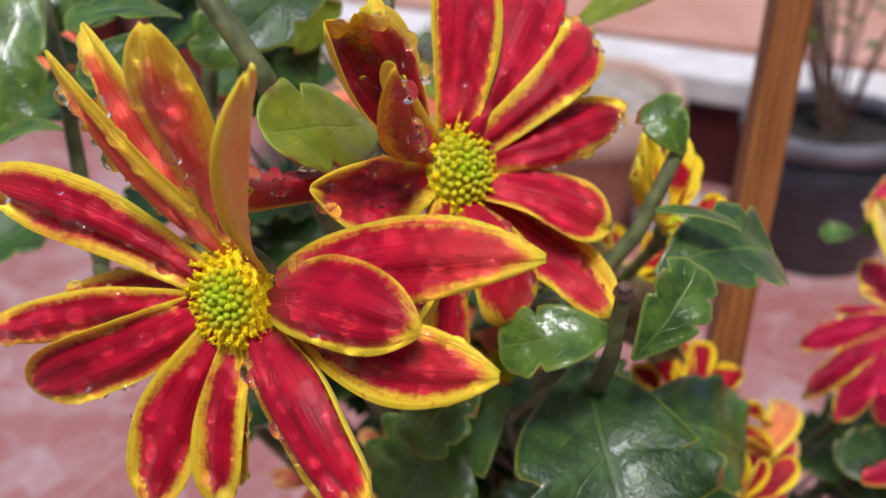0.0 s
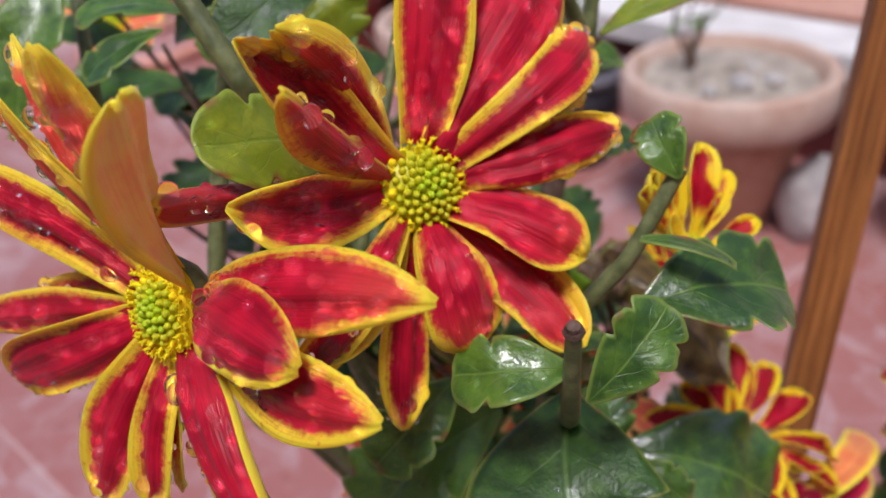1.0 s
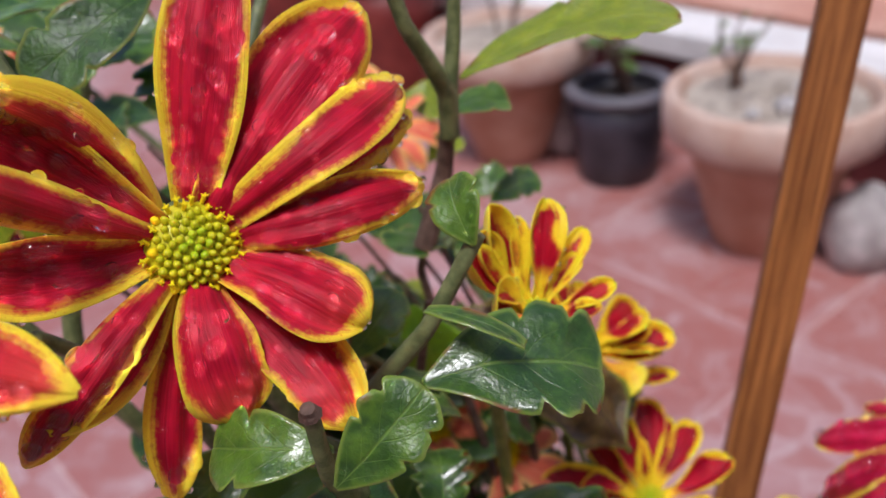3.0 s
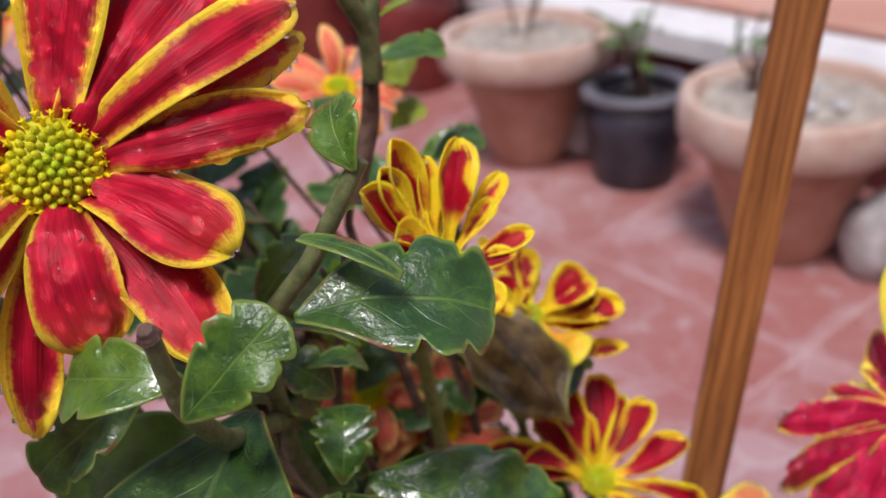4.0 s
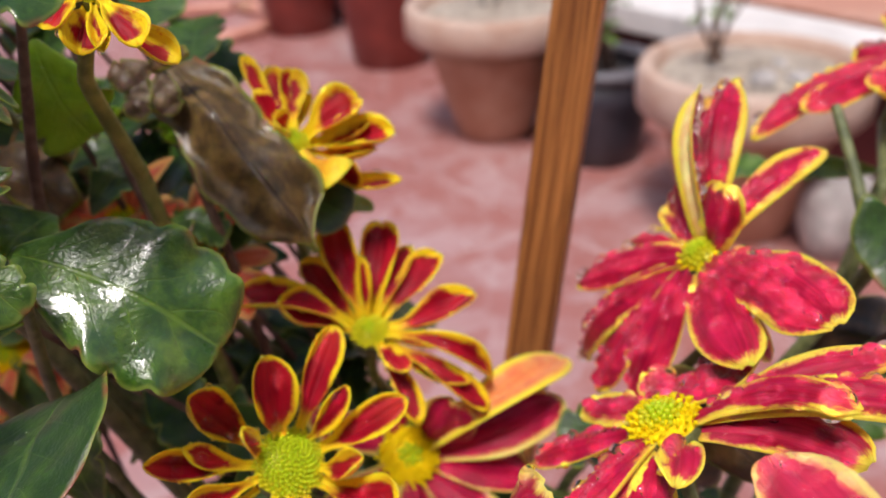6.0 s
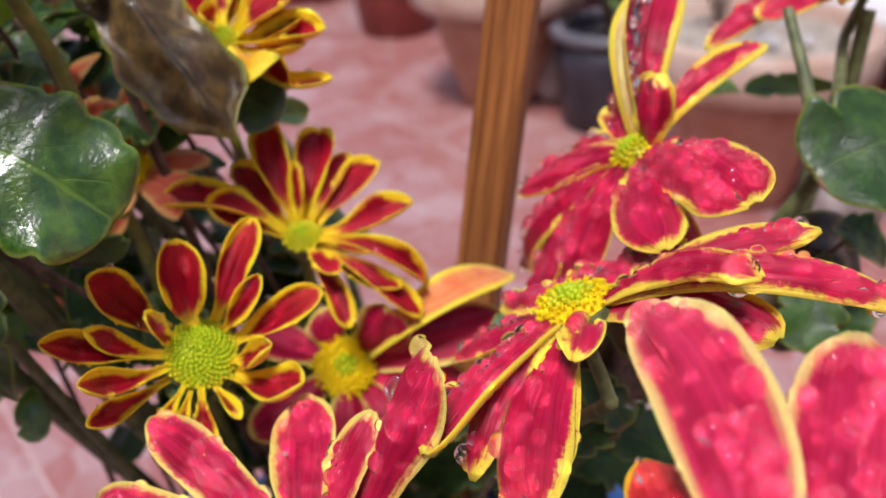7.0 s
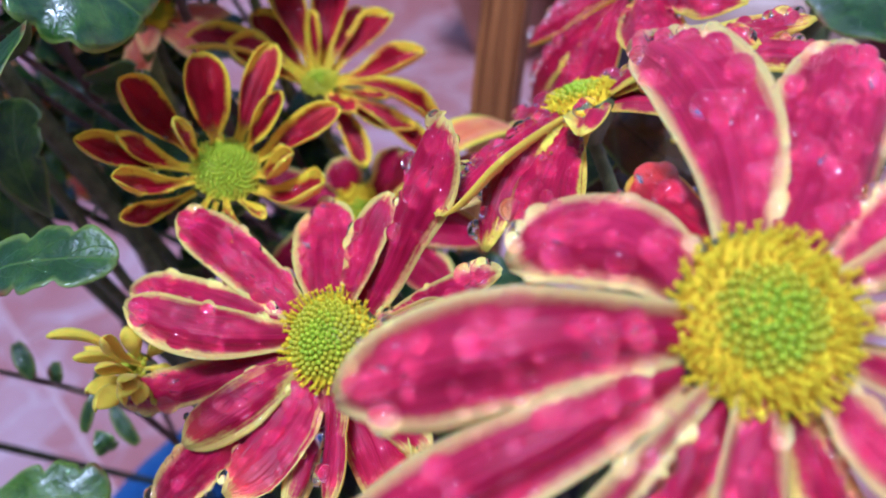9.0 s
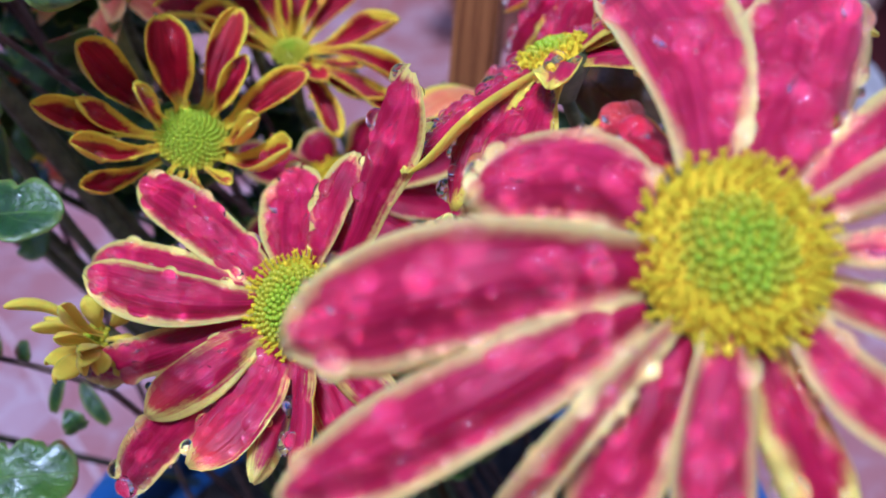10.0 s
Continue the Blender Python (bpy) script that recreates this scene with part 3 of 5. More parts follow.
def flower(seed, place, axis, petals, label, mats, inner, spoon=False, open_ring=0.45, rise=0.55, drops=8, drop_size=0.0013, foot=None, bend=None, buds=105, faded=(), plain=(), striped=(), lime_from=0.36):
    rng = random.Random(seed)
    m = flower_frame(place, axis)
    ob = anchor("chrysanthemum_flower", m, label, "flower", "chrysanthemum flowers")
    wet = bmesh.new()
    for k, row in enumerate(petals):
        bm, rows = petal_mesh(rng, inner, row, spoon, (0.0004, -0.0010)[k % 2])
        if k in faded:
            part("petal", bm, (ORANGE, mats[1]), ob, "orange flushed upright petal")
        elif k in plain:
            part("petal", bm, (RED_PLAIN, mats[1]), ob, "rolled petal without a yellow margin")
        elif k in striped:
            part("petal", bm, (STRIPED, mats[1]), ob, "petal striped with cream yellow")
        else:
            part("petal", bm, mats, ob)
        size = row[1] * row[3] / 350.0
        drops_on(wet, rng, rows, int(drops * 2.1 * size * rng.uniform(0.6, 1.4)), drop_size)
        beads_on(wet, rng, rows, rng.randint(1, 4) if drops > 5 else 0, 0.00075)
    # eye: a dome packed with buds, opening into tubular florets at the rim
    bm = bmesh.new()
    add_lathe(bm, [(inner * q, dome_height(q, inner, rise) - 0.0002) for q in (1.0, 0.85, 0.65, 0.4, 0.2, 0.02)], 24)
    eye = part("disc", bm, EYE_GOLD if open_ring > 0.35 else EYE_LIME, ob, "domed green eye of tightly packed buds")
    groups = {"green": bmesh.new(), "lime": bmesh.new(), "gold": bmesh.new()}
    count = int(buds * (inner / 0.0065) ** 1.3)
    for k in range(count):
        q = math.sqrt((k + 0.5) / count)
        a = k * 2.399963
        z = dome_height(q, inner, rise)
        n = Vector((2 * rise * q * math.cos(a), 2 * rise * q * math.sin(a), 1.0)).normalized()
        p = Vector((inner * q * math.cos(a), inner * q * math.sin(a), z))
        mm = Matrix.Translation(p) @ n.to_track_quat("Z", "Y").to_matrix().to_4x4() @ pose(0, 0, 0, rng.uniform(-12, 12), rng.uniform(-12, 12), 0)
        size = inner / math.sqrt(count) * rng.uniform(0.78, 0.95)
        if q > 1 - open_ring and rng.random() < 0.85:
            tall = rng.uniform(0.0008, 0.0015) * inner / 0.0065
            g = groups["gold"]
            add_tube(g, [mm @ Vector((0, 0, 0)), mm @ Vector((0, 0, tall * 0.6)), mm @ Vector((rng.uniform(-0.2, 0.2) * tall, rng.uniform(-0.2, 0.2) * tall, tall))], [size * 0.55, size * 0.6, size * 0.45], 5)
            for s in range(4):
                b = s * math.pi / 2 + rng.uniform(-0.3, 0.3)
                tipp = mm @ Vector((math.cos(b) * size * 0.95, math.sin(b) * size * 0.95, tall * rng.uniform(0.95, 1.2)))
                add_tube(g, [mm @ Vector((math.cos(b) * size * 0.3, math.sin(b) * size * 0.3, tall * 0.85)), tipp], [size * 0.35, size * 0.14], 4)
        else:
            add_dome(groups["gold" if q > 1 - open_ring else "lime" if q > lime_from + rng.uniform(-0.12, 0.12) else "green"], mm, size * 1.12, size * 1.6, 7, 3)
    for key, mat, what in (("green", EYE_GREEN, "green disc buds"), ("lime", EYE_LIME, "lime disc buds"), ("gold", EYE_GOLD, "open golden disc florets")):
        if len(groups[key].verts):
            tagged(part("disc_floret_mass", groups[key], mat, eye, what), kind="stuff")
        else:
            groups[key].free()
    bm = bmesh.new()
    add_lathe(bm, [(inner * 1.0, 0.0), (inner * 1.08, -0.0012), (inner * 0.9, -0.0035), (inner * 0.5, -0.006), (0.0014, -0.008)], 16)
    part("calyx", bm, STEM, ob, "green cup of bracts")
    inv = m.inverted()
    top = Vector(place) - Vector(axis).normalized() * 0.0075
    foot = Vector(foot if foot else (0.075 + rng.uniform(-0.04, 0.04), 0.21 + rng.uniform(-0.03, 0.03), 0.17))
    knee = Vector(bend) if bend else top * 0.55 + foot * 0.45 + Vector((0, 0.03, 0.02))
    bm = bmesh.new()
    line = eased([inv @ top, inv @ (top - Vector(axis).normalized() * 0.012), inv @ knee, inv @ foot])
    add_tube(bm, line, [0.0012 + 0.0006 * i / (len(line) - 1) for i in range(len(line))])
    part("stem", bm, STEM_YOUNG if spoon else STEM, ob)
    if len(wet.verts):
        w = link("water_drops", wet, WATER)
        w.matrix_world = m
        w.visible_shadow = False
        tagged(w, "clear rain drops beaded on the petals", "water drops", kind="stuff")
    else:
        wet.free()
    return ob


def leaf_width(v, lobes, side=0.0):
    """Half-width profile of a chrysanthemum leaf: a wedge base, widest past the middle, with rounded lobes parted by short notches."""
    if lobes < 0:
        # withered: broad and blunt with a narrow curled end
        full = math.sin(math.pi * min(1.0, 0.14 + 0.62 * v)) ** 0.55
        return full * (1 if v < 0.84 else max(0.08, 1 - ((v - 0.84) / 0.13) ** 0.8))
    if not lobes:
        return max(0.10, math.sin(math.pi * min(1.0, 0.08 + 0.82 * v)) ** 0.65)
    env = 0.10 + 0.90 * math.sin(math.pi / 2 * min(1.0, v / 0.54)) ** 1.05
    tail = max(0.0, (v - 0.62) / 0.38)
    env *= max(0.10, (1 - tail ** 2.6) ** 0.55)
    shallow = 0.35 if lobes != int(lobes) else 1.0
    for k in range(int(lobes)):
        spot = 0.38 + 0.50 * (k + 0.5) / int(lobes) + side
        env *= 1 - shallow * (0.24 - 0.03 * k) * math.exp(-((v - spot) / (0.024 + 0.006 * (v > spot))) ** 2)
        env *= 1 + 0.10 * shallow * math.exp(-((v - spot - 0.09) / 0.05) ** 2)
    return env


def leaf_blade(rng, base, tip, normal, width, bow, lobes, cup, crumple=0.02):
    base, tip, normal = Vector(base), Vector(tip), Vector(normal)
    chord = tip - base
    way = chord.normalized()
    up = (normal - normal.dot(way) * way).normalized()
    side = way.cross(up)
    mid = (base + tip) / 2 + up * bow / 1000 + side * rng.uniform(-0.06, 0.06) * chord.length
    nv, nu = 57, 13
    shift = rng.uniform(-0.05, 0.05)
    left = [0.5 * width / 1000 * leaf_width(i / (nv - 1), lobes) for i in range(nv)]
    right = [0.5 * width / 1000 * leaf_width(i / (nv - 1), lobes, shift) for i in range(nv)]
    half = [0.5 * (a + b) for a, b in zip(left, right)]
    rows, ph = [], rng.uniform(0, 6)
    for i in range(nv):
        v = i / (nv - 1)
        p, t = bow_line(base, mid, tip, v), bow_way(base, mid, tip, v)
        s = (side - side.dot(t) * t).normalized()
        n = s.cross(t)
        line = []
        for j in range(nu):
            u = 2 * j / (nu - 1) - 1
            wide = right[i] if u > 0 else left[i]
            ripple = crumple * math.sin(9 * v + 4 * u + ph) + crumple * math.sin(15 * v - 3 * u + 2 * ph)
            wave = ripple + cup * (0.35 * abs(u) + 0.65 * u * u) + 0.10 * math.sin(6 * v * max(1, lobes) + ph + (1.5 if u > 0 else 0)) * u * u
            sweep = 0.20 * half[i] * u * u if lobes > 0 else 0
            if lobes < 0:
                wide *= 1 + 0.10 * math.sin(13 * v + ph + (2.2 if u > 0 else 0)) + 0.05 * math.sin(31 * v + 2 * ph)
                wave = ripple * 0.9 + 0.05 * math.sin(23 * v + 9 * u) + cup * (math.sqrt(u * u + 0.03) - 0.17)
                wave += 0.10 * math.sin(7 * u + 2 * v) * v - 1.6 * max(0.0, v - 0.8) * u * u + 2.2 * max(0.0, abs(u) - 0.72) ** 1.5 + 0.5 * max(0.0, v - 0.86)
            line.append(p + s * u * wide + n * wave * wide + t * sweep)
        rows.append(line)
    return rows, half, chord.length


# ---- the setting ----
WALL_TURN = math.degrees(math.atan2(-0.63, 1.0))
LEDGE = Matrix.Translation((0.40, 1.10, 0)) @ pose(0, 0, 0, 0, 0, WALL_TURN)


def box(bm, lo, hi, bevel=0.0):
    lo, hi = Vector(lo), Vector(hi)
    made = bmesh.ops.create_cube(bm, size=1.0, matrix=Matrix.Translation((lo + hi) / 2) @ Matrix.Diagonal((*(hi - lo), 1)))
    if bevel:
        edges = {e for v in made["verts"] for e in v.link_edges}
        bmesh.ops.bevel(bm, geom=list(edges), offset=bevel, segments=2, affect="EDGES", profile=0.7)


def setting(name, bm, mats, label, m=None, smooth_shade=False):
    ob = link(name, bm, mats, None, "", smooth_shade)
    if m:
        ob.matrix_world = m
    return tagged(ob, label, name.split("_")[0], kind="structure")


bm = bmesh.new()
box(bm, (-40, -40, -0.12), (40, 40, -0.0012))
ground = setting("ground", bm, GROUT, "grey-pink mortar bed under the terrace tiles")
bm = bmesh.new()
box(bm, (-12.0, 0.0, 0), (12.0, 0.16, 0.120), 0.004)
setting("ledge_riser", bm, MAROON, "low maroon-painted riser behind the pots", LEDGE)
bm = bmesh.new()
box(bm, (-12.0, -0.015, 0.122), (12.0, 0.10, 0.160), 0.006)
setting("ledge_nosing", bm, MARBLE, "white stone nosing along the step", LEDGE)
bm = bmesh.new()
box(bm, (-12.0, 0.163, 0.0), (12.0, 2.4, 0.150), 0.004)
setting("upper_floor", bm, SALMON, "salmon tiled raised floor behind the step", LEDGE)
bm = bmesh.new()
box(bm, (-12.0, 2.4, 0.0), (12.0, 2.6, 2.6))
setting("wall_back", bm, WALL, "pale plastered terrace wall", LEDGE)

# added wall behind the camera, never in view: blocks low sky light and glare
bm = bmesh.new()
box(bm, (-12.0, -1.7, 0.001), (12.0, -1.5, 2.7))
setting("wall_house", bm, WALL, "unseen plastered wall added behind the camera to hold back sky light")


# ---- pots ----
def round_pot(place, height, base, rim, mats, label, lip=0.035, lip_out=0.010, ribs=0, soil=SOIL_PALE, fill=0.85):
    ob = anchor("plant_pot", Matrix.Translation(place), label, "pot", "plant pots")
    steps = 96 if ribs else 56
    neck = rim - lip_out
    at = lambda z: base + (neck - base) * (z / height) ** 0.9
    body = [(0.0005, 0.0), (base - 0.003, 0.0), (base, 0.003), (at(height * 0.3), height * 0.3), (at(height * 0.6), height * 0.6), (at(height - lip), height - lip + 0.002)]
    bm = bmesh.new()
    add_lathe(bm, body + [(at(height - lip) - 0.010, height - lip), (at(height * 0.5) - 0.012, height * 0.5), (0.0005, height * 0.45)], steps)
    part("body", bm, mats[0], ob)
    bm = bmesh.new()
    wob = (lambda i, a: 0.006 * math.cos(ribs * a) if 2 <= i <= 4 else 0) if ribs else None
    top = [(at(height - lip) - 0.008, height - lip), (rim - 0.004, height - lip), (rim, height - lip + 0.004), (rim + 0.001, height - lip * 0.5), (rim, height - 0.006), (rim - 0.004, height), (rim - 0.013, height), (rim - 0.017, height - 0.004), (rim - 0.018, height - lip), (at(height - lip) - 0.008, height - lip)]
    add_lathe(bm, top, steps, wobble=wob)
    part("rim", bm, mats[1], ob, "weathered thick rim" if ribs else "")
    rng = random.Random(int(place[0] * 1000))
    level, wide = height * fill, min(at(height * fill) - 0.007, rim - 0.018)
    bm = bmesh.new()
    prof = [(wide * q, level + 0.008 * (1 - q)) for q in (1.0, 0.86, 0.7, 0.54, 0.38, 0.22, 0.08, 0.01)]
    rings = add_lathe(bm, prof, 30)
    for ring in rings[1:]:
        for v in ring:
            v.co.z += rng.uniform(-0.004, 0.005)
    dirt = link("soil", bm, soil)
    dirt.matrix_world = Matrix.Translation(place)
    tagged(dirt, "dry crumbly pale soil filling the pot" if soil is SOIL_PALE else "dark damp soil filling the pot", "soil")
    return ob


def twig_plant(place, height, seed, count, label, leaf=0.02):
    """A small bare plant of thin stems with a few grey-green leaves."""
    rng = random.Random(seed)
    ob = anchor("potted_plant", Matrix.Translation(place), label, "plant", "background plants")
    for k in range(count):
        a = rng.uniform(0, 6.28)
        tip = Vector((math.cos(a) * rng.uniform(0.02, 0.08), math.sin(a) * rng.uniform(0.02, 0.08), height * rng.uniform(0.6, 1.0)))
        bm = bmesh.new()
        mid = tip * 0.5 + Vector((rng.uniform(-0.01, 0.01), rng.uniform(-0.01, 0.01), 0))
        foot = Vector((rng.uniform(-0.012, 0.012), rng.uniform(-0.012, 0.012), -0.01))
        add_tube(bm, [foot, mid, tip], [0.003, 0.0022, 0.001], 6)
        part("stem", bm, STEM_OLD, ob)
        for q in range(rng.randint(2, 5)):
            p = mid + (tip - mid) * rng.random()
            b = rng.uniform(0, 6.28)
            end = p + Vector((math.cos(b), math.sin(b), rng.uniform(-0.2, 0.6))) * leaf * rng.uniform(0.7, 1.5)
            rows, half, length = leaf_blade(rng, p, end, (rng.uniform(-0.3, 0.3), rng.uniform(-0.4, 0), 1), leaf * 420, 2, 0, 0.2)
            bm = bmesh.new()
            sheet(bm, rows[::4], half[::4], length, 0.0005)
            part("leaf", bm, [LEAF_TOP, LEAF_BACK], ob)
    return ob


round_pot((0.141, 1.03, 0), 0.19, 0.058, 0.122, (CLAY, CLAY_RIM), "large weathered terracotta pot with a ribbed rim", 0.05, 0.014, 48, fill=0.93)
round_pot((-0.048, 1.19, 0), 0.136, 0.054, 0.074, (BLACK, BLACK_RIM), "small black plastic nursery pot on the tiles", 0.016, 0.003, soil=SOIL_DARK, fill=0.8)
round_pot((-0.211, 1.245, 0), 0.19, 0.053, 0.122, (CLAY, CLAY_RIM), "terracotta pot with a thick pale rim", 0.045, 0.016, fill=0.92)
round_pot((-0.49, 1.535, 0), 0.21, 0.066, 0.098, (RED_POT, RED_POT), "dark red plastic pot on the tiles", 0.02, 0.004, soil=SOIL_DARK)
round_pot((-0.755, 1.70, 0), 0.20, 0.066, 0.098, (RED_POT, CLAY), "brownish red pot standing against the step", 0.02, 0.004, soil=SOIL_DARK)
round_pot((0.415, 0.955, 0), 0.17, 0.075, 0.098, (BLACK, BLACK_RIM), "wide black plastic pot with a bare shrub", 0.022, 0.004, soil=SOIL_DARK)
twig_plant((0.10, 1.05, 0.178), 0.12, 4, 4, "few thin sprouts in the large terracotta pot", 0.016)
twig_plant((-0.04, 1.19, 0.108), 0.15, 8, 6, "grey-green seedling in the black nursery pot", 0.03)
twig_plant((-0.211, 1.245, 0.176), 0.12, 5, 3, "few dry stems in the terracotta pot", 0.016)
twig_plant((0.415, 0.955, 0.14), 0.30, 9, 14, "bare grey shrub in the wide black pot", 0.022)


def boulder(place, size, seed, label):
    rng = random.Random(seed)
    bm = bmesh.new()
    bmesh.ops.create_icosphere(bm, subdivisions=4, radius=1.0)
    for v in bm.verts:
        q = v.co.copy()
        v.co *= 1 + 0.14 * noise.noise(q * 1.3 + Vector((seed, 0, 0))) + 0.04 * noise.noise(q * 5)
        v.co = Vector((v.co.x * size[0], v.co.y * size[1], max(v.co.z, -0.75) * size[2]))
    ob = link("stone", bm, STONE)
    ob.matrix_world = Matrix.Translation(Vector(place) + Vector((0, 0, 0.74 * size[2]))) @ pose(0, 0, 0, 0, 0, rng.uniform(0, 90))
    return tagged(ob, label, "stone")


boulder((0.245, 0.985, 0), (0.045, 0.04, 0.055), 3, "pale grey stone lying beside the terracotta pot")
boulder((-0.135, 1.265, 0), (0.032, 0.03, 0.05), 6, "pale grey stone wedged between two pots")
for k, (x, y, w) in enumerate(((0.150, 0.985, 0.016), (0.185, 1.0, 0.013), (0.115, 0.965, 0.010), (0.165, 1.04, 0.012))):
    boulder((x, y, 0.178), (w, w * 0.8, w * 0.6), 20 + k, "pale pebble on the soil of the terracotta pot")


def hose_loop(place, radius, thick, label):
    """A loop of garden hose lying on the tiles, with a coupling where its ends meet."""
    ob = anchor("garden_hose", Matrix.Translation(place), label, "hose")
    bm = bmesh.new()
    line = [Vector((math.cos(a) * radius * (1 + 0.03 * math.sin(3 * a)), math.sin(a) * radius, thick)) for a in (math.radians(q) for q in range(100, 441, 17))]
    add_tube(bm, line, [thick] * len(line), 14)
    part("tube", bm, HOSE, ob)
    bm = bmesh.new()
    way = (line[-1] - line[-2]).normalized() * 0.03
    add_tube(bm, [line[-1] - way * 0.4, line[-1] + way], [thick * 1.25, thick * 1.25], 14)
    part("coupling", bm, CLAY, ob, "dull brown hose coupling")
    return ob


hose_loop((-0.951, 1.668, 0), 0.133, 0.014, "salmon pink garden hose looped on the tiles")

# ---- the flower pot, its soil and the stake ----
pot_at = (0.075, 0.205, 0)
round_pot(pot_at, 0.205, 0.09, 0.128, (BLUE, BLUE), "blue plastic flower pot holding the chrysanthemums", 0.02, 0.004, soil=SOIL_DARK, fill=0.85)
bm = bmesh.new()
box(bm, (-0.006, -0.0045, -0.32), (0.006, 0.0045, 0.26), 0.0006)
for v in bm.verts:
    v.co.x += 0.0004 * math.sin(v.co.z * 30)
stake = link("wooden_stake", bm, WOOD, None, "", False)
way = Vector((0.0960, 0.1440, 1.0)).normalized()
face = (Vector((0.03, -1, 0.2)) - Vector((0.03, -1, 0.2)).dot(way) * way).normalized()
stake.matrix_world = Matrix.Translation((0.1008, 0.2605, 0.46)) @ Matrix((way.cross(face) * -1, face * -1, way)).transposed().to_4x4()
bm = bmesh.new()
add_dome(bm, Matrix.Translation((-0.0058, -0.002, 0.072)) @ pose(0, 0, 0, 0, -90, 0), 0.0011, 0.0009, 8, 4)
part("knot", bm, STEM_OLD, stake, "dark knot on the edge")
bm = bmesh.new()
add_dome(bm, Matrix.Translation((-0.0058, 0.001, 0.031)) @ pose(0, 0, 0, 0, -90, 0) @ Matrix.Diagonal((2.2, 0.7, 1, 1)), 0.0007, 0.0005, 8, 4)
part("knot", bm, STEM_OLD, stake, "dark knot on the edge")
tagged(stake, "brown wooden plant stake leaning in the flower pot", "stake")


# ---- leaves ----
def leafy(seed, label, stems, leaves, kind_of=""):
    """A leafy shoot: stems of points, and leaves of tone, base, tip, normal, width, bow, lobes, cup."""
    rng = random.Random(seed)
    ob = anchor("leafy_shoot", Matrix.Identity(4), label, "plant", "leafy shoots")
    ob.location = pot_at[0], pot_at[1], 0.17
    shift = Vector((-pot_at[0], -pot_at[1], -0.17))
    for points, radius, old in stems:
        bm = bmesh.new()
        line = eased([Vector(p) + shift for p in points])
        count = len(line)
        add_tube(bm, line, [radius * (1.25 - 0.5 * i / (count - 1)) for i in range(count)])
        part("stem", bm, STEM_OLD if old else STEM, ob)
    wet = bmesh.new()
    for tone, base, tip, normal, width, bow, lobes, cup in leaves:
        rows, half, length = leaf_blade(rng, Vector(base) + shift, Vector(tip) + shift, normal, width, bow, lobes, cup, 0.09 if tone in (2, 4, 6) else 0.025)
        bm = bmesh.new()
        sheet(bm, rows, half, length, 0.0004)
        part("leaf", bm, [(LEAF_TOP, LEAF_LIME, LEAF_DEAD, LEAF_DARK, LEAF_DRY, LEAF_WET, LEAF_OLIVE, LEAF_BACKLIT)[tone], LEAF_DEAD if tone == 2 else LEAF_DRY if tone in (4, 6) else LEAF_BACK], ob, ("", "yellow-green young leaf", "withered brown curled leaf", "", "pale dry shrivelled leaf", "broad glossy leaf under a film of rain", "olive-brown withered folded leaf", "bright green leaf with backlight put into its colour")[tone])
        drops_on(wet, rng, rows, int(width * 1.2), 0.0007)
    w = link("water_drops", wet, WATER)
    w.location = ob.location
    w.visible_shadow = False
    tagged(w, "fine rain drops on the leaves", "water drops", kind="stuff")
    return ob


def bushy(seed, top, count, size, label, old=True):
    """A stem from the soil to its top, set with lobed leaves on its upper half."""
    rng = random.Random(seed)
    foot = Vector((pot_at[0] + rng.uniform(-0.06, 0.06), pot_at[1] + rng.uniform(-0.03, 0.06), 0.165))
    top = Vector(top)
    knee = foot.lerp(top, 0.5) + Vector((rng.uniform(-0.012, 0.012), 0.015, 0.02))
    leaves = []
    for k in range(count):
        q = 0.3 + 0.7 * (k + 0.5) / count
        p = bow_line(foot, knee, top, q)
        a = k * 2.4 + rng.uniform(-0.4, 0.4)
        way = Vector((math.cos(a), 0.6 * math.sin(a), rng.uniform(-0.5, 0.4))).normalized()
        length = size * rng.uniform(0.75, 1.25)
        leaves.append((3, p, p + way * length, (rng.uniform(-0.3, 0.3), rng.uniform(-0.9, -0.2), 1.0), length * rng.uniform(480, 640), rng.uniform(1, 4), rng.choice((2, 3)), 0.18))
    return leafy(seed, label, [((foot, knee, top), 0.0008, old)], leaves)


def round_flower(seed, place, axis, count, length, label, mats, inner=0.005):
    """A plain open flower, for those deep in the bush."""
    rng = random.Random(seed)
    rows = [(360 * k / count + rng.uniform(-9, 9), length * rng.uniform(0.8, 1.1), rng.uniform(-4, 9), length * rng.uniform(0.26, 0.36), rng.uniform(1, 4), rng.uniform(-2, 2), rng.uniform(-15, 15), rng.random()) for k in range(count)]
    return flower(seed, place, axis, rows, label, mats, inner, open_ring=0.4, drops=3)


# ---- flowers: azimuth, reach, rise, width, bow, sway, roll of each petal ----

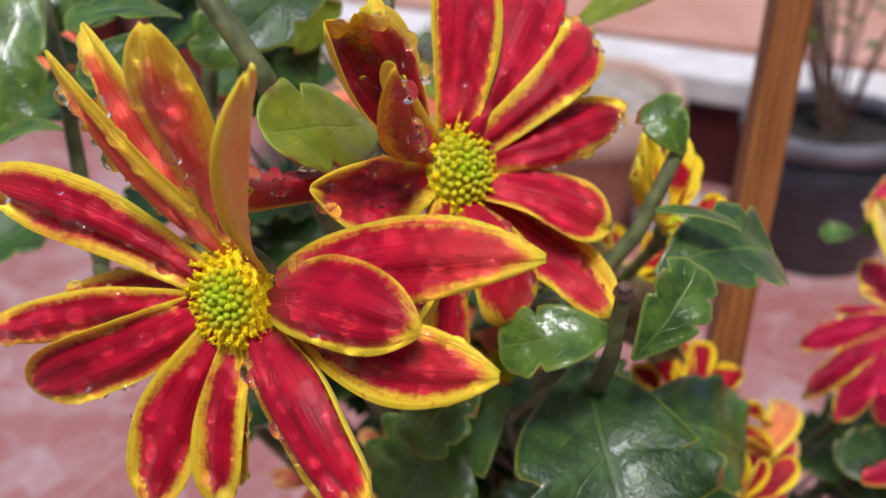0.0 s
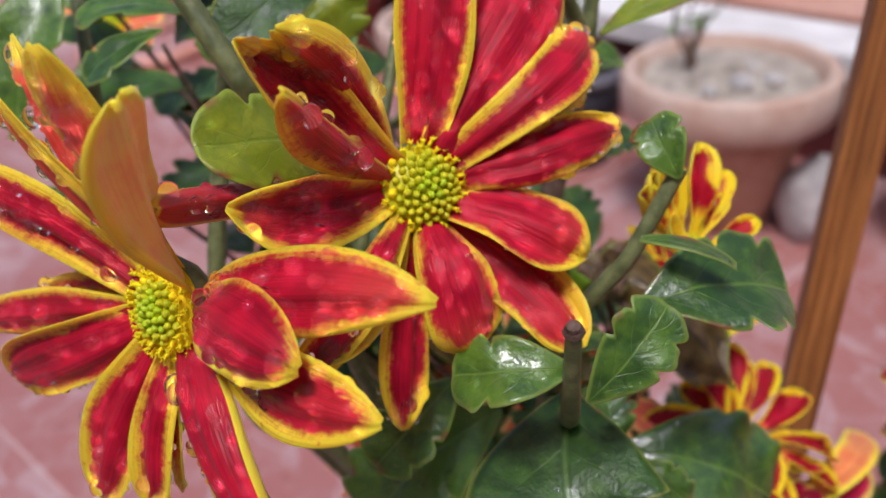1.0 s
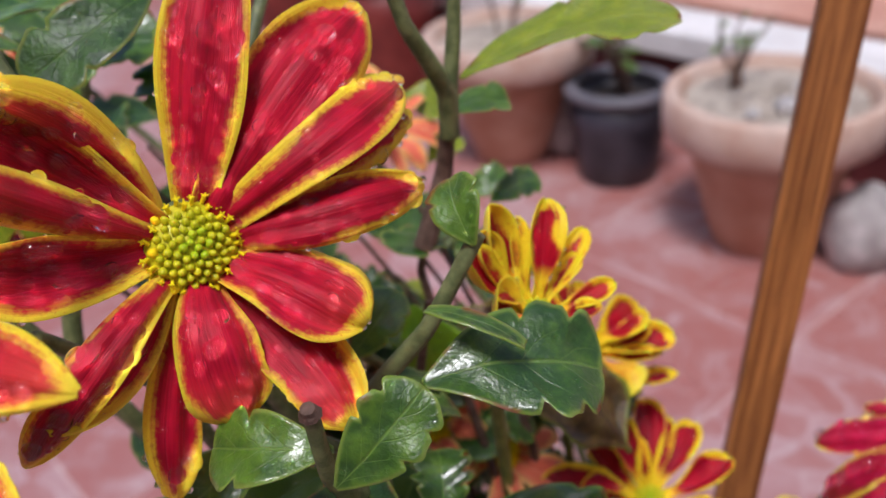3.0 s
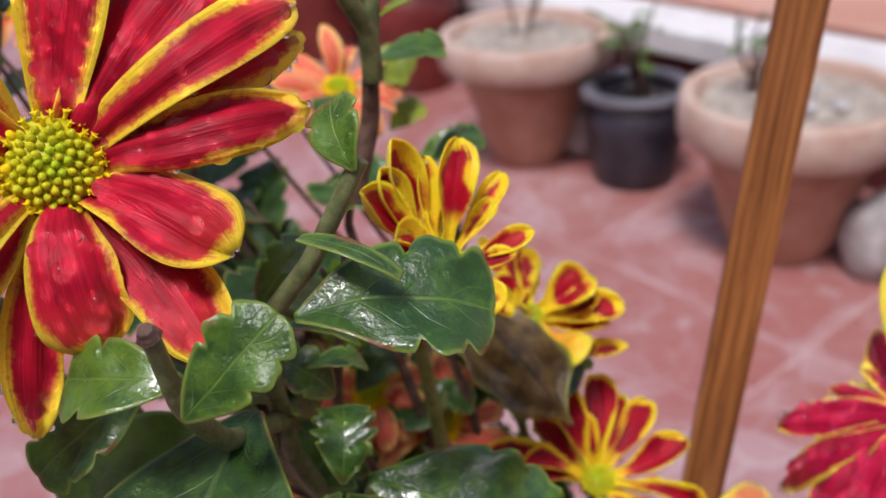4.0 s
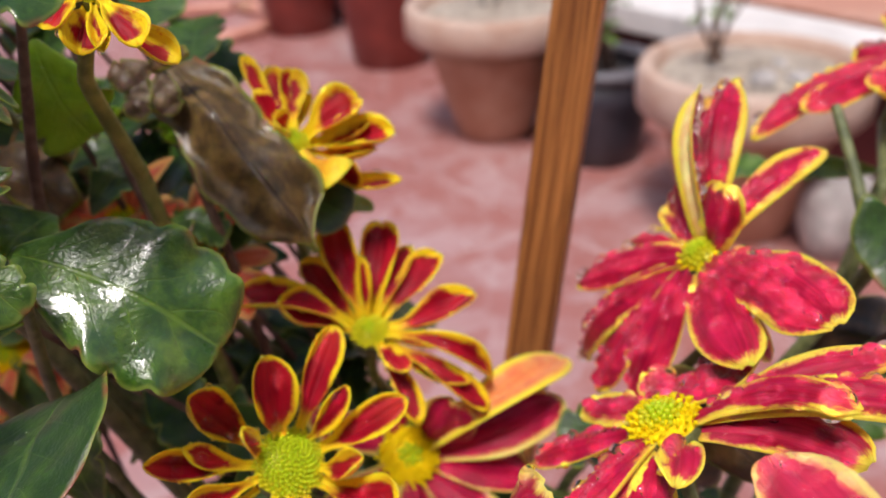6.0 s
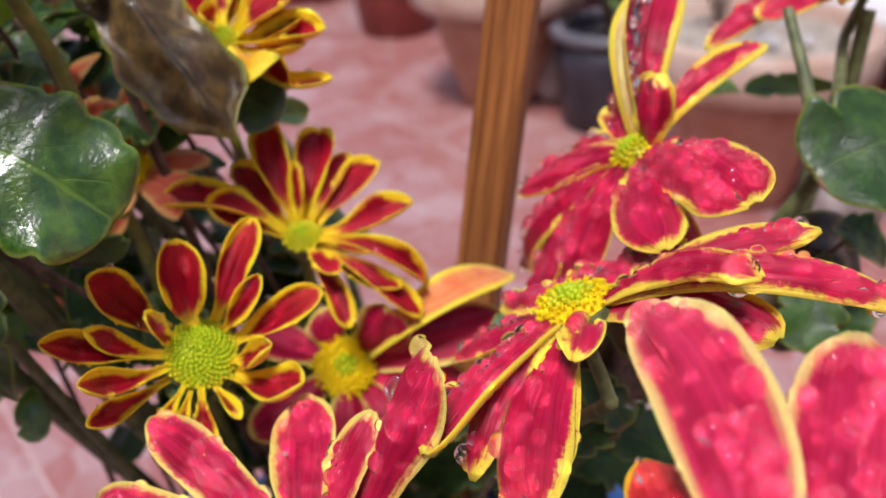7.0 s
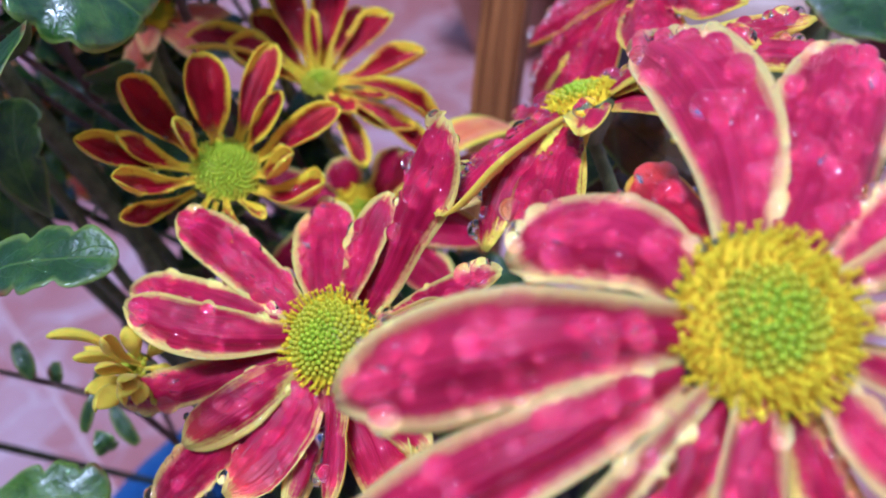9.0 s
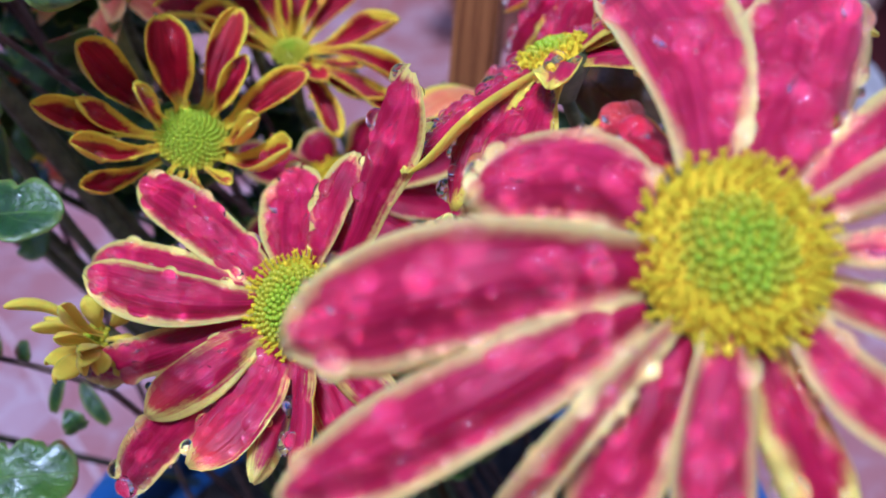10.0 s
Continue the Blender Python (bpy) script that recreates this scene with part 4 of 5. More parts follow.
upper = [
    (158, 45.3, 8, 11.2, 0.9, 2.6, 0, 0.5),
    (108, 36.2, 21.2, 8.5, 1.5, -0.9, -20, 0.3),
    (105, 39.6, 14.4, 10.5, 1.8, -0.6, -15, 0.5),
    (77, 37.1, 23.2, 9.5, 0.7, -2, 25, 0.5),
    (56, 37, 20.2, 12.5, 1.3, -0.5, -52, 0.75, 0.25),
    (9, 47.9, -0.4, 11.2, 3.7, -2.6, 0, 0.2),
    (-1, 34.5, 7.5, 11.9, 2.5, -2.1, 0, 0.35),
    (-9, 43.1, 3.7, 11.3, 2.7, 1.5, 0, 0.3),
]
lower = [
    (-51, 35.5, 3, 13.8, 2.2, -0.9, 0, 0.5),
    (-101, 33.9, 1, 7.9, 2.8, -1.1, 0, 0.5),
    (-120, 41.6, -0, 11.2, 1.8, 0.3, 0, 0.5),
    (-157, 46.9, 3, 10.9, 2.5, -0.7, 0, 0.5),
    (-170, 52.7, 3, 7.6, -0, 0.9, 0, 0.5),
    (-174, 39.2, 0, 4, -0.5, 2.9, 0, 0.5),
    (-99, 31.7, -4, 3.9, 1.5, -1.6, 0, 0.5),
]
flower(1, (-0.0314, 0.0932, 0.49), (-0.426, -0.847, 0.319), upper + lower, 'scarlet chrysanthemum with yellow-edged upright petals, beaded with rain', (RED, RED_BACK), 0.0074, open_ring=0.38, drops=26, drop_size=0.0016, foot=(0.01, 0.23, 0.17), bend=(-0.025, 0.20, 0.37), faded=(1, 2, 3))

upper = [
    (158, 37.4, 18, 10.6, -3.5, 0.8, 0, 0.15, 0.7),
    (152, 33.9, 19.5, 8, -1.5, 4.2, -32, 0.35, -0.7),
    (169, 32.4, 29.6, 7, -2.3, -0.3, 0, 0.4, -1),
    (-171, 42.2, 10.9, 5.1, -7.4, 0.9, 0, 0.7, -2.2),
    (-170, 33.3, 10, 11, -1.2, -2.2, 0, 0.3, 0.6),
    (-123, 32, 4.7, 8, 0.5, -2.4, 0, 0.5),
    (-121, 38.6, -3, 7.7, 7.3, 1, 0, 0.5),
    (-87, 39.3, -6, 8.5, 1.1, 1.4, 0, 0.5),
    (-69, 26.8, 2.5, 12.8, 5, 1.6, 0, 0.8),
]
lower = [
    (-46, 33.5, 12.6, 11.8, -1.1, -1.8, 0, 0.75),
    (-21, 26.4, 10, 13.3, 1.5, -1.4, 0, 0.6),
    (21, 36.2, 6.6, 9.3, 4.9, 0.2, 0, 0.5),
    (37, 41.7, -1, 7.6, 3.6, 0.1, 0, 0.5),
    (44, 44.7, -3.6, 9.5, 11.9, -0.8, 0, 0.5),
    (60, 47, -0.4, 16.3, 4.2, -1.9, 0, 0.5),
    (91, 45.5, 5, 12.7, 3.9, -1, 0, 0.5),
]
flower(2, (0.0012, 0.1189, 0.4971), (0.627, -0.655, 0.422), upper + lower, 'scarlet chrysanthemum with broad yellow-edged petals and green eye', (RED, RED_BACK), 0.0069, open_ring=0.2, buds=84, lime_from=0.3, drops=26, drop_size=0.0016, foot=(0.03, 0.25, 0.17), bend=(0.0, 0.22, 0.38), plain=(3,))

upper = [
    (-172, 18, 9.5, 7.6, -1.4, 1, 0, 0.5),
    (172, 16.7, 12.4, 6.1, -2.2, 0.8, 0, 0.5),
    (160, 17.9, 14.2, 6.9, -2.2, 0.8, 0, 0.5),
    (134, 15.1, 10.8, 4.3, 0.3, -1.2, 0, 0.5),
    (114, 16.7, 12.1, 7.2, 1.7, -0.4, 0, 0.5),
    (80, 17.7, 8.2, 4.7, 1, 0.3, 0, 0.5),
    (75, 12.6, 5.2, 4.1, 0.2, 0.1, 0, 0.5),
]
lower = [
    (41, 15.6, 5.5, 4.8, -0.1, 0.6, 0, 0.5),
    (24, 11.2, 3.3, 4.8, -0.5, 1, 0, 0.5),
    (1, 15, -5, 6.9, -1.3, 0.5, 0, 0.5),
    (-51, 11.6, -1.7, 3.2, 0.1, 0.2, 0, 0.5),
    (-134, 12.6, 7.4, 6.5, 0.2, 1.8, 0, 0.5),
    (-148, 11.3, 6, 5.4, 0.5, 2.1, 0, 0.5),
    (123, 16.3, 6.7, 3.7, 0.3, -0.8, 0, 0.5),
    (-98, 10.5, -1.5, 7, 1.0, 0.2, 0, 0.5),
    (-66, 11.5, -1.5, 6.5, 1.0, -0.2, 0, 0.5),
    (-28, 12.5, -1.0, 6.5, 1.0, 0.3, 0, 0.5),
]
flower(3, (0.046, 0.1529, 0.4674), (0.472, -0.258, 0.843), [(*row, 0.95) for row in upper + lower], 'half-open yellow and red spoon-petalled chrysanthemum behind a leaf', (SPOON_WIDE, SPOON_BACK), 0.0032, spoon=True, open_ring=0.0, drops=6, foot=(0.03, 0.23, 0.17), bend=(0.0316, 0.1729, 0.4252))

upper = [
    (144, 22.4, 4.3, 4.3, 0.4, -0.9, 0, 0.5),
    (129, 18.7, 4.4, 5.9, 0.1, -0.6, 0, 0.5),
    (116, 16.4, 4.9, 6.6, 0.1, -0.3, 0, 0.5),
    (157, 12.8, 6.3, 4.2, 0.6, -0.5, 0, 0.5),
    (50, 14.8, 8.5, 11.3, 1.7, 0.3, 0, 0.5),
    (34, 16, 7.1, 7.2, 0.2, 1.2, 0, 0.5),
    (18, 20.5, 8.3, 10.2, -0.2, 0.6, 0, 0.5),
]
lower = [
    (4, 17.1, 8.2, 5.3, -1.3, 0.5, 0, 0.5),
    (-14, 14.5, 5.9, 13.5, -1.3, 2.4, 150, 0.5),
    (2, 24.6, 2.2, 5.8, -3.3, 2.3, 0, 0.5),
    (106, 15.2, 0.1, 4.8, -0.7, 0.4, 0, 0.5),
    (-145, 9.7, 2.9, 7, 1.2, -0.7, 0, 0.5),
    (-151, 5.3, 7.6, 5.4, 1, 0.6, 0, 0.5),
]
flower(4, (0.0473, 0.204, 0.4226), (0.437, -0.346, 0.831), [(*row, 0.95) for row in upper + lower], 'small half-open yellow and red chrysanthemum beside a withered leaf', (SPOON_WIDE, SPOON_BACK), 0.0034, spoon=True, open_ring=0.0, drops=6, bend=None)

upper = [
    (-166, 29.4, 8.8, 7.6, 4.6, 1.6, 0, 0.5),
    (155, 20.1, 10.6, 7.8, 1.1, -1.1, 0, 0.5),
    (129, 24.9, 11.8, 8.3, 4, -1.3, 0, 0.5),
    (102, 25.8, 9, 9, 2.2, 0.3, 0, 0.5),
    (114, 13.6, 9.5, 3.7, 1.3, -0.2, 0, 0.5),
    (69, 25.3, 4.4, 7.8, 1.7, 0.4, 0, 0.5),
    (86, 24, 2.5, 4.6, 2.6, 1, 0, 0.5),
    (41, 26.3, 0.9, 9, 0, 1.3, 0, 0.5),
]
lower = [
    (-166, 19.1, 10.8, 9.4, -1.5, 0.6, 0, 0.5),
    (18, 17.5, -2.3, 4.2, -0.7, 1.2, 0, 0.5),
    (-34, 15.1, 2.2, 5.5, 0.5, 1, 0, 0.5),
    (-11, 25.2, -1.5, 5.4, -3.1, -0.1, 0, 0.5),
    (2, 28.4, -8.1, 6.4, 6.8, 0.7, 0, 0.5),
    (-13, 30.6, -8, 6.6, 2.8, -0, 0, 0.5),
    (-43, 22.3, -7.7, 6, 0.5, -0.6, 0, 0.5),
    (116, 17.9, 6.4, 4, 3.2, -1.1, 0, 0.5),
]
flower(5, (0.065, 0.1952, 0.3818), (0.161, -0.347, 0.924), upper + lower, 'red chrysanthemum with narrow yellow-rimmed petals facing up', (SPOON, SPOON_BACK), 0.0042, spoon=True, open_ring=0.0, drops=14, bend=None)

upper = [
    (-155, 26.2, 12.7, 5.8, -2.5, 0.3, 0, 0.5),
    (-163, 19.7, 10.6, 4.3, -1, -0.9, 0, 0.5),
    (177, 21.3, 15.5, 8.0, -2.3, 0.7, 0, 0.5),
    (178, 11, 12.7, 3.4, 1, -1, 0, 0.5),
    (132, 17.6, 14, 8.3, 2.4, -0.4, 0, 0.5),
    (92, 26.1, 7.6, 6.6, 0.3, 0, 0, 0.5),
    (73, 14.8, 10.8, 4.5, 1.7, 0.8, 0, 0.5),
    (45, 22.1, 12.6, 7.1, 1.2, 0.5, 0, 0.5),
]
lower = [
    (11, 10.8, 13.1, 5.5, -0.7, 0.9, 0, 0.5),
    (-10, 17.9, 18.7, 8.3, -2.6, 0.7, 0, 0.5),
    (-134, 21.8, 14.4, 4.9, -2.4, -0.2, 0, 0.5),
    (-121, 23.3, 9.6, 4.3, -3.4, 0.2, 0, 0.5),
    (-69, 21, 16.9, 4.2, -1.8, -0.1, 0, 0.5),
    (-47, 15.3, 12.4, 3.0, -0.4, -0.3, 0, 0.5),
    (-95, 18.6, 11.2, 2.8, -1.7, -0.1, 0, 0.5),
    (-83, 18.1, 13.3, 2.7, -1.6, -0, 0, 0.5),
]
flower(6, (0.0669, 0.152, 0.3813), (0.522, -0.429, 0.737), upper + lower, 'dark red chrysanthemum with yellow-rimmed spoon petals and green eye', (SPOON, SPOON_BACK), 0.0066, spoon=True, open_ring=0.0, rise=0.4, drops=16, buds=190, lime_from=0.8)

upper = [
    (87, 36.3, 12.6, 8.5, 8.7, 1.2, 160, 0.5),
    (77, 37.8, 13.3, 10.4, 6.2, 2.7, 0, 0.5),
    (28, 11.5, 11.8, 10.6, 0.8, 1.1, 30, 0.95),
    (48, 34, -2.4, 8.9, 4.9, 2, 0, 0.5),
    (-43, 40.5, 5, 14.8, 0.8, -2, 0, 0.6),
    (-66, 35.5, 5, 12, 1.6, 0.8, 0, 0.5),
    (-133, 30.3, -16.1, 11.5, 1.6, -1, 0, 0.4),
]
lower = [
    (-154, 36, -18.1, 10.8, 2.8, -0.8, 0, 0.4),
    (169, 35.9, -7.5, 10.8, 0.8, 0.7, 0, 0.5),
    (145, 25.6, -4.1, 5.9, 1, 0.3, 0, 0.5),
    (109, 27.7, -1.5, 9.5, 1.1, -0.4, 0, 0.5),
    (125, 20.9, -0.7, 3.7, 1.5, 0.1, 0, 0.5),
    (-62, 16.7, -19.3, 4.9, 7.9, -0.7, 0, 0.5),
    (-176, 40, -21, 8.5, 6.1, -2.9, 0, 0.4),
]
flower(7, (0.1341, 0.2081, 0.4042), (-0.484, -0.308, 0.819), upper + lower, 'carmine chrysanthemum with reflexed pale-edged petals and lime eye', (PINK_RIM, PINK_BACK), 0.0043, open_ring=0.2, rise=0.7, drops=36, drop_size=0.0018)

upper = [
    (-114, 36, -2.1, 9.2, 0.8, 1.6, 0, 0.5),
    (-86, 41.6, -4.9, 10.3, -1.4, 3.7, 0, 0.5),
    (-85, 29.7, -8.8, 4.8, -2.9, 1.3, 0, 0.5),
    (161, 31.7, -12, 10.1, 0.1, -0.4, 0, 0.5),
    (141, 24.7, -6, 7.8, 0.2, 0.7, 0, 0.5),
    (106, 31.3, -8, 8.3, -0.7, 0.9, 0, 0.5),
    (77, 30.9, -8, 15.1, -0.5, 1.8, 0, 0.5),
]
lower = [
    (15, 38.6, 2.2, 7.2, 2.7, 1.2, 38, 0.5),
    (7, 47.4, -12, 7.7, 7.2, 2.6, 38, 0.5),
    (-9, 30, -7.2, 10.5, 2, -3, 35, 0.8),
    (-15, 31.3, 4, 5.5, 2.6, -2.9, 40, 0.7),
    (-78, 16.5, 0.8, 7.0, 1.2, -2.3, 10, 0.5),
    (-115, 30.4, -11.7, 7.7, 3.4, 0.6, 0, 0.5),
]
flower(8, (0.1328, 0.1621, 0.3977), (-0.336, 0.02, 0.942), upper + lower, 'carmine chrysanthemum facing up with drooping wet petals', (PINK_RIM, PINK_BACK), 0.0060, open_ring=0.4, rise=0.5, drops=36, drop_size=0.0018)

upper = [
    (154, 36.2, 2.3, 9, 1.1, 1.1, 0, 0.5),
    (177, 40.4, 0.2, 6.5, 3.9, 1.6, 0, 0.5),
    (-178, 32.2, 9.5, 9.1, 2.8, -2.1, 0, 0.5),
    (-154, 39.3, 0.8, 6.8, 3.4, -0.9, 0, 0.5),
    (-129, 26.7, 6.2, 8, 2.4, -0.8, 0, 0.5),
    (-128, 43.4, -5.9, 8.2, 7.6, -1.9, 0, 0.5),
    (-107, 27.3, 6.2, 12.4, -0.3, -1.3, 35, 0.5),
    (-86, 26.9, 4.6, 6.2, -1, -0.5, -55, 0.5),
]
lower = [
    (-73, 26.6, 2.6, 7.3, -0.6, -0.5, 65, 0.5),
    (-50, 28.1, 1.8, 10.4, -3.1, 1, 0, 0.5),
    (-36, 24.3, -3.7, 7.2, -0.2, -0, 0, 0.5),
    (22, 32.6, 16.4, 5.6, -2.3, -1.6, 0, 0.5),
    (19, 22.9, 10.9, 3.4, -1.2, -0.3, 0, 0.5),
    (62, 37.4, 17.6, 14.8, -3.2, -0.4, -25, 0.5),
    (76, 25.5, 2.9, 7.2, 1.3, -0, 0, 0.5),
    (119, 28.3, -10.5, 11.6, 0.9, 1, 0, 0.5),
]
flower(9, (0.1019, 0.1224, 0.3701), (-0.023, -0.698, 0.716), upper + lower, 'carmine chrysanthemum with green eye and yellow-striped lower petals', (PINK, PINK_BACK), 0.0078, open_ring=0.22, rise=0.5, drops=30, drop_size=0.0018, buds=190, striped=(4, 6, 7, 8, 9, 10), lime_from=0.45)

upper = [
    (-158, 40.3, -3.8, 10.8, 3.4, 1.1, 0, 0.5),
    (-141, 45.1, -4.8, 8.8, 3.3, -0.9, 0, 0.5),
    (173, 24.3, -13, 10.2, 0.5, 4.5, 0, 0.5),
    (111, 38.9, -22, 11.4, 4.2, 2.9, 0, 0.6),
    (78, 36.8, -13.5, 13.2, 0.5, 1, 0, 0.5),
    (120, 22.1, -19.6, 7.3, -0.1, -0.8, 0, 0.5),
    (38, 22.9, 1.3, 4.6, -1, 0.3, 0, 0.5),
    (52, 27.5, -5.3, 5.5, 0.5, 0.4, 0, 0.5),
]
lower = [
    (12, 22.2, -1.1, 3.9, -0.3, -0.4, 0, 0.5),
    (-7, 22.7, -0.6, 5.4, -0.3, 0.7, 0, 0.5),
    (-32, 25, -0.6, 6.5, 0.6, 2.1, 0, 0.5),
    (-59, 25, -1.5, 6, 1, 0.8, 0, 0.5),
    (-85, 25, -1.3, 8, 1.4, 0.8, 0, 0.5),
    (-107, 28, -2.8, 7.8, 2.4, 0.3, 0, 0.5),
    (-119, 34.3, -10.9, 3.6, 7.5, 0.8, 0, 0.5),
]
flower(10, (0.1652, 0.0933, 0.408), (0.232, -0.668, 0.707), upper + lower, 'large pink-carmine chrysanthemum with a wide golden eye', (PINK_SOFT, PINK_BACK), 0.0082, open_ring=0.40, rise=0.42, drops=36, drop_size=0.0018, buds=190, striped=(11,), plain=(5,))

upper = [
    (-143, 39.7, -25.8, 8.7, 0.6, 3.6, 0, 0.5),
    (-137, 31.6, -14.2, 10.7, -0.5, 0.8, 0, 0.5),
    (159, 14.9, -6.3, 11.8, -0.4, 0.1, 0, 0.5),
    (-116, 24.5, -4.2, 9.2, -0.3, -0.6, 0, 0.5),
]
lower = [
    (101, 25.4, 2, 11.5, 0.4, 0.3, 0, 0.5),
    (-33, 16.5, -2.8, 15, -0.3, 0.7, 0, 0.5),
    (32, 23.5, 5.6, 15.5, 0.2, -0.4, 0, 0.5),
    (81, 31.5, 8.2, 8.9, -0.2, 0.1, 0, 0.5),
]
flower(11, (0.1788, 0.2884, 0.4237), (0.261, -0.008, 0.965), upper + lower, 'carmine chrysanthemum facing away on a dark green stem', (PINK_RIM, PINK_BACK), 0.0050, drops=36, drop_size=0.0018, bend=(0.172, 0.258, 0.398), foot=(0.13, 0.23, 0.17))

upper = [
    (46, 45.7, 1.4, 10.5, 16.7, -1.3, 150, 0.7),
    (34, 39.5, 6, 13.2, 4.6, 1.2, 0, 0.5),
    (69, 13.2, 16.1, 13.1, -0.2, 2.3, 0, 0.5),
    (134, 14.6, 2.7, 9.4, 1.9, 0.2, 0, 0.5),
    (-128, 26, -3.3, 10.5, -0.2, -0.1, 0, 0.5),
]
lower = [
    (-28, 29, 3.1, 12, 1.1, -0.8, 0, 0.5),
    (-70, 28, -1.6, 11.6, 0.5, 0.2, 0, 0.5),
    (5, 31, 2, 11, 2.1, -0.5, 0, 0.5),
    (171, 26, -6.6, 9.2, -1.4, -0.1, 0, 0.5),
]
flower(12, (0.074, 0.191, 0.351), (0.437, -0.549, 0.713), upper + lower, 'fading orange-red chrysanthemum hidden below the others', (PINK, CORAL_BACK), 0.0070, open_ring=0.6, drops=8)

upper = [
    (170, 7.5, 12.3, 2.07, 0.1, 2.4, 0, 0.5, -1.5),
    (-160, 2.9, 11.1, 2.07, 1.4, 1.5, 0, 0.5, -1.5),
    (-64, 8.6, 7.4, 3.7800000000000002, 1.5, 0.6, 0, 0.5, -1.5),
    (-86, 5.4, 8.9, 3.6, 1.4, 0.6, 0, 0.5, -1.5),
    (27, 6, 12.2, 2.7, 1.9, -0.3, 0, 0.5, -1.5),
    (-19, 9.5, 10.5, 2.52, 1.3, 0.1, 0, 0.5, -1.5),
    (-34, 9.4, 3.2, 2.9699999999999998, 1.3, -0.5, 0, 0.5, -1.5),
]
lower = [
    (-32, 3.5, 11, 2.3400000000000003, 1.9, -0.2, 0, 0.5, -1.5),
    (15, 6.4, -3.2, 2.16, 1.3, 0.1, 0, 0.5, -1.5),
    (-34, 8.1, -0.8, 2.25, 1.1, -0.5, 0, 0.5, -1.5),
    (73, 6.3, 5.7, 3.7800000000000002, 0.8, 0.3, 0, 0.5, -1.5),
    (79, 7, -1, 3.24, -0.1, -0.1, 0, 0.5, -1.5),
    (-31, 10.1, 7.6, 3.6, 1.2, 0.1, 0, 0.5, -1.5),
    (165, 5.7, 7.5, 1.8, 1.5, 0.3, 0, 0.5, -1.5),
]
flower(13, (0.0686, 0.1138, 0.3628), (-0.21, -0.62, 0.756), upper + lower, 'half-open yellow chrysanthemum bud with curled narrow petals', (BUD, BUD), 0.0030, spoon=True, open_ring=0.0, drops=3)


# ---- leafy shoots: tone, base, tip, facing, width, bow, lobes, cup of each leaf ----
leaves = [
    (0, (0.035, 0.119, 0.476), (0.06, 0.132, 0.472), (0.31, -0.42, 0.86), 18.2, 3, 2, 0.15),
    (0, (0.028, 0.1, 0.472), (0.039, 0.109, 0.484), (0.34, -0.67, 0.66), 10.7, 2, 2, 0.15),
    (0, (0.026, 0.105, 0.474), (0.007, 0.104, 0.472), (0.04, -0.55, 0.83), 11.5, 3, 1, 0.15),
]
more = [
    (0, (0.041, 0.132, 0.493), (0.036, 0.138, 0.501), (-0.16, -0.8, 0.58), 8.4, 2, 1, 0.15),
    (0, (0.035, 0.124, 0.486), (0.05, 0.123, 0.482), (0.1, -0.05, 0.99), 4.1, 2, 0, 0.15),
    (0, (0.026, 0.142, 0.443), (0.018, 0.138, 0.453), (0.21, -0.46, 0.86), 8.8, 3, 2, 0.15),
    (0, (0.013, 0.143, 0.453), (0.028, 0.151, 0.448), (0.03, 0.11, 0.99), 4.8, 3, 1, 0.15),
]
leafy(1, 'green shoot with a lobed glossy leaf and bracts', [([(0.05, 0.23, 0.17), (0.016, 0.141, 0.427), (0.02, 0.133, 0.449), (0.023, 0.128, 0.466), (0.033, 0.129, 0.479), (0.041, 0.134, 0.494)], 0.0018, False), ([(0.02, 0.133, 0.449), (0.016, 0.126, 0.454), (0.012, 0.122, 0.46)], 0.0012, False), ([(0.018, 0.138, 0.44), (0.0245, 0.112, 0.458), (0.0254, 0.1035, 0.471), (0.026, 0.1005, 0.4845)], 0.0016, False), ([(0.026, 0.1005, 0.4843), (0.026, 0.1003, 0.4850), (0.026, 0.1, 0.4858)], 0.0014, True)], leaves + more)
leaves = [
    (3, (0.024, 0.121, 0.456), (0.03, 0.088, 0.439), (0.08, -0.89, 0.44), 33.0, 5, 2, 0.15),
    (0, (0.01, 0.13, 0.443), (-0.014, 0.114, 0.426), (-0.06, -0.59, 0.8), 22.8, 4, 3, 0.15),
    (0, (0.003, 0.123, 0.456), (-0.009, 0.107, 0.448), (0.14, -0.57, 0.81), 12.4, 3, 2, 0.15),
]
leafy(2, 'shoot with large dark lobed leaves, wet with rain', [([(0.06, 0.24, 0.17), (0.011, 0.146, 0.42), (0.024, 0.121, 0.455)], 0.0014, False)], leaves)
leaves = [
    (1, (-0.013, 0.128, 0.502), (-0.026, 0.101, 0.512), (0.09, -0.79, 0.6), 15.0, 2, 1, 0.08),
    (0, (-0.041, 0.173, 0.517), (-0.049, 0.157, 0.504), (0.36, -0.51, 0.78), 10.8, 3, 2, 0.15),
    (1, (-0.037, 0.19, 0.515), (-0.03, 0.183, 0.5), (0.18, -0.64, 0.74), 15.6, 3, 2, 0.15),
]
leafy(3, 'shoot with a yellow-green leaf behind the flowers', [([(0.05, 0.23, 0.17), (-0.021, 0.137, 0.446), (-0.013, 0.174, 0.512), (-0.012, 0.196, 0.531)], 0.0015, False)], leaves)
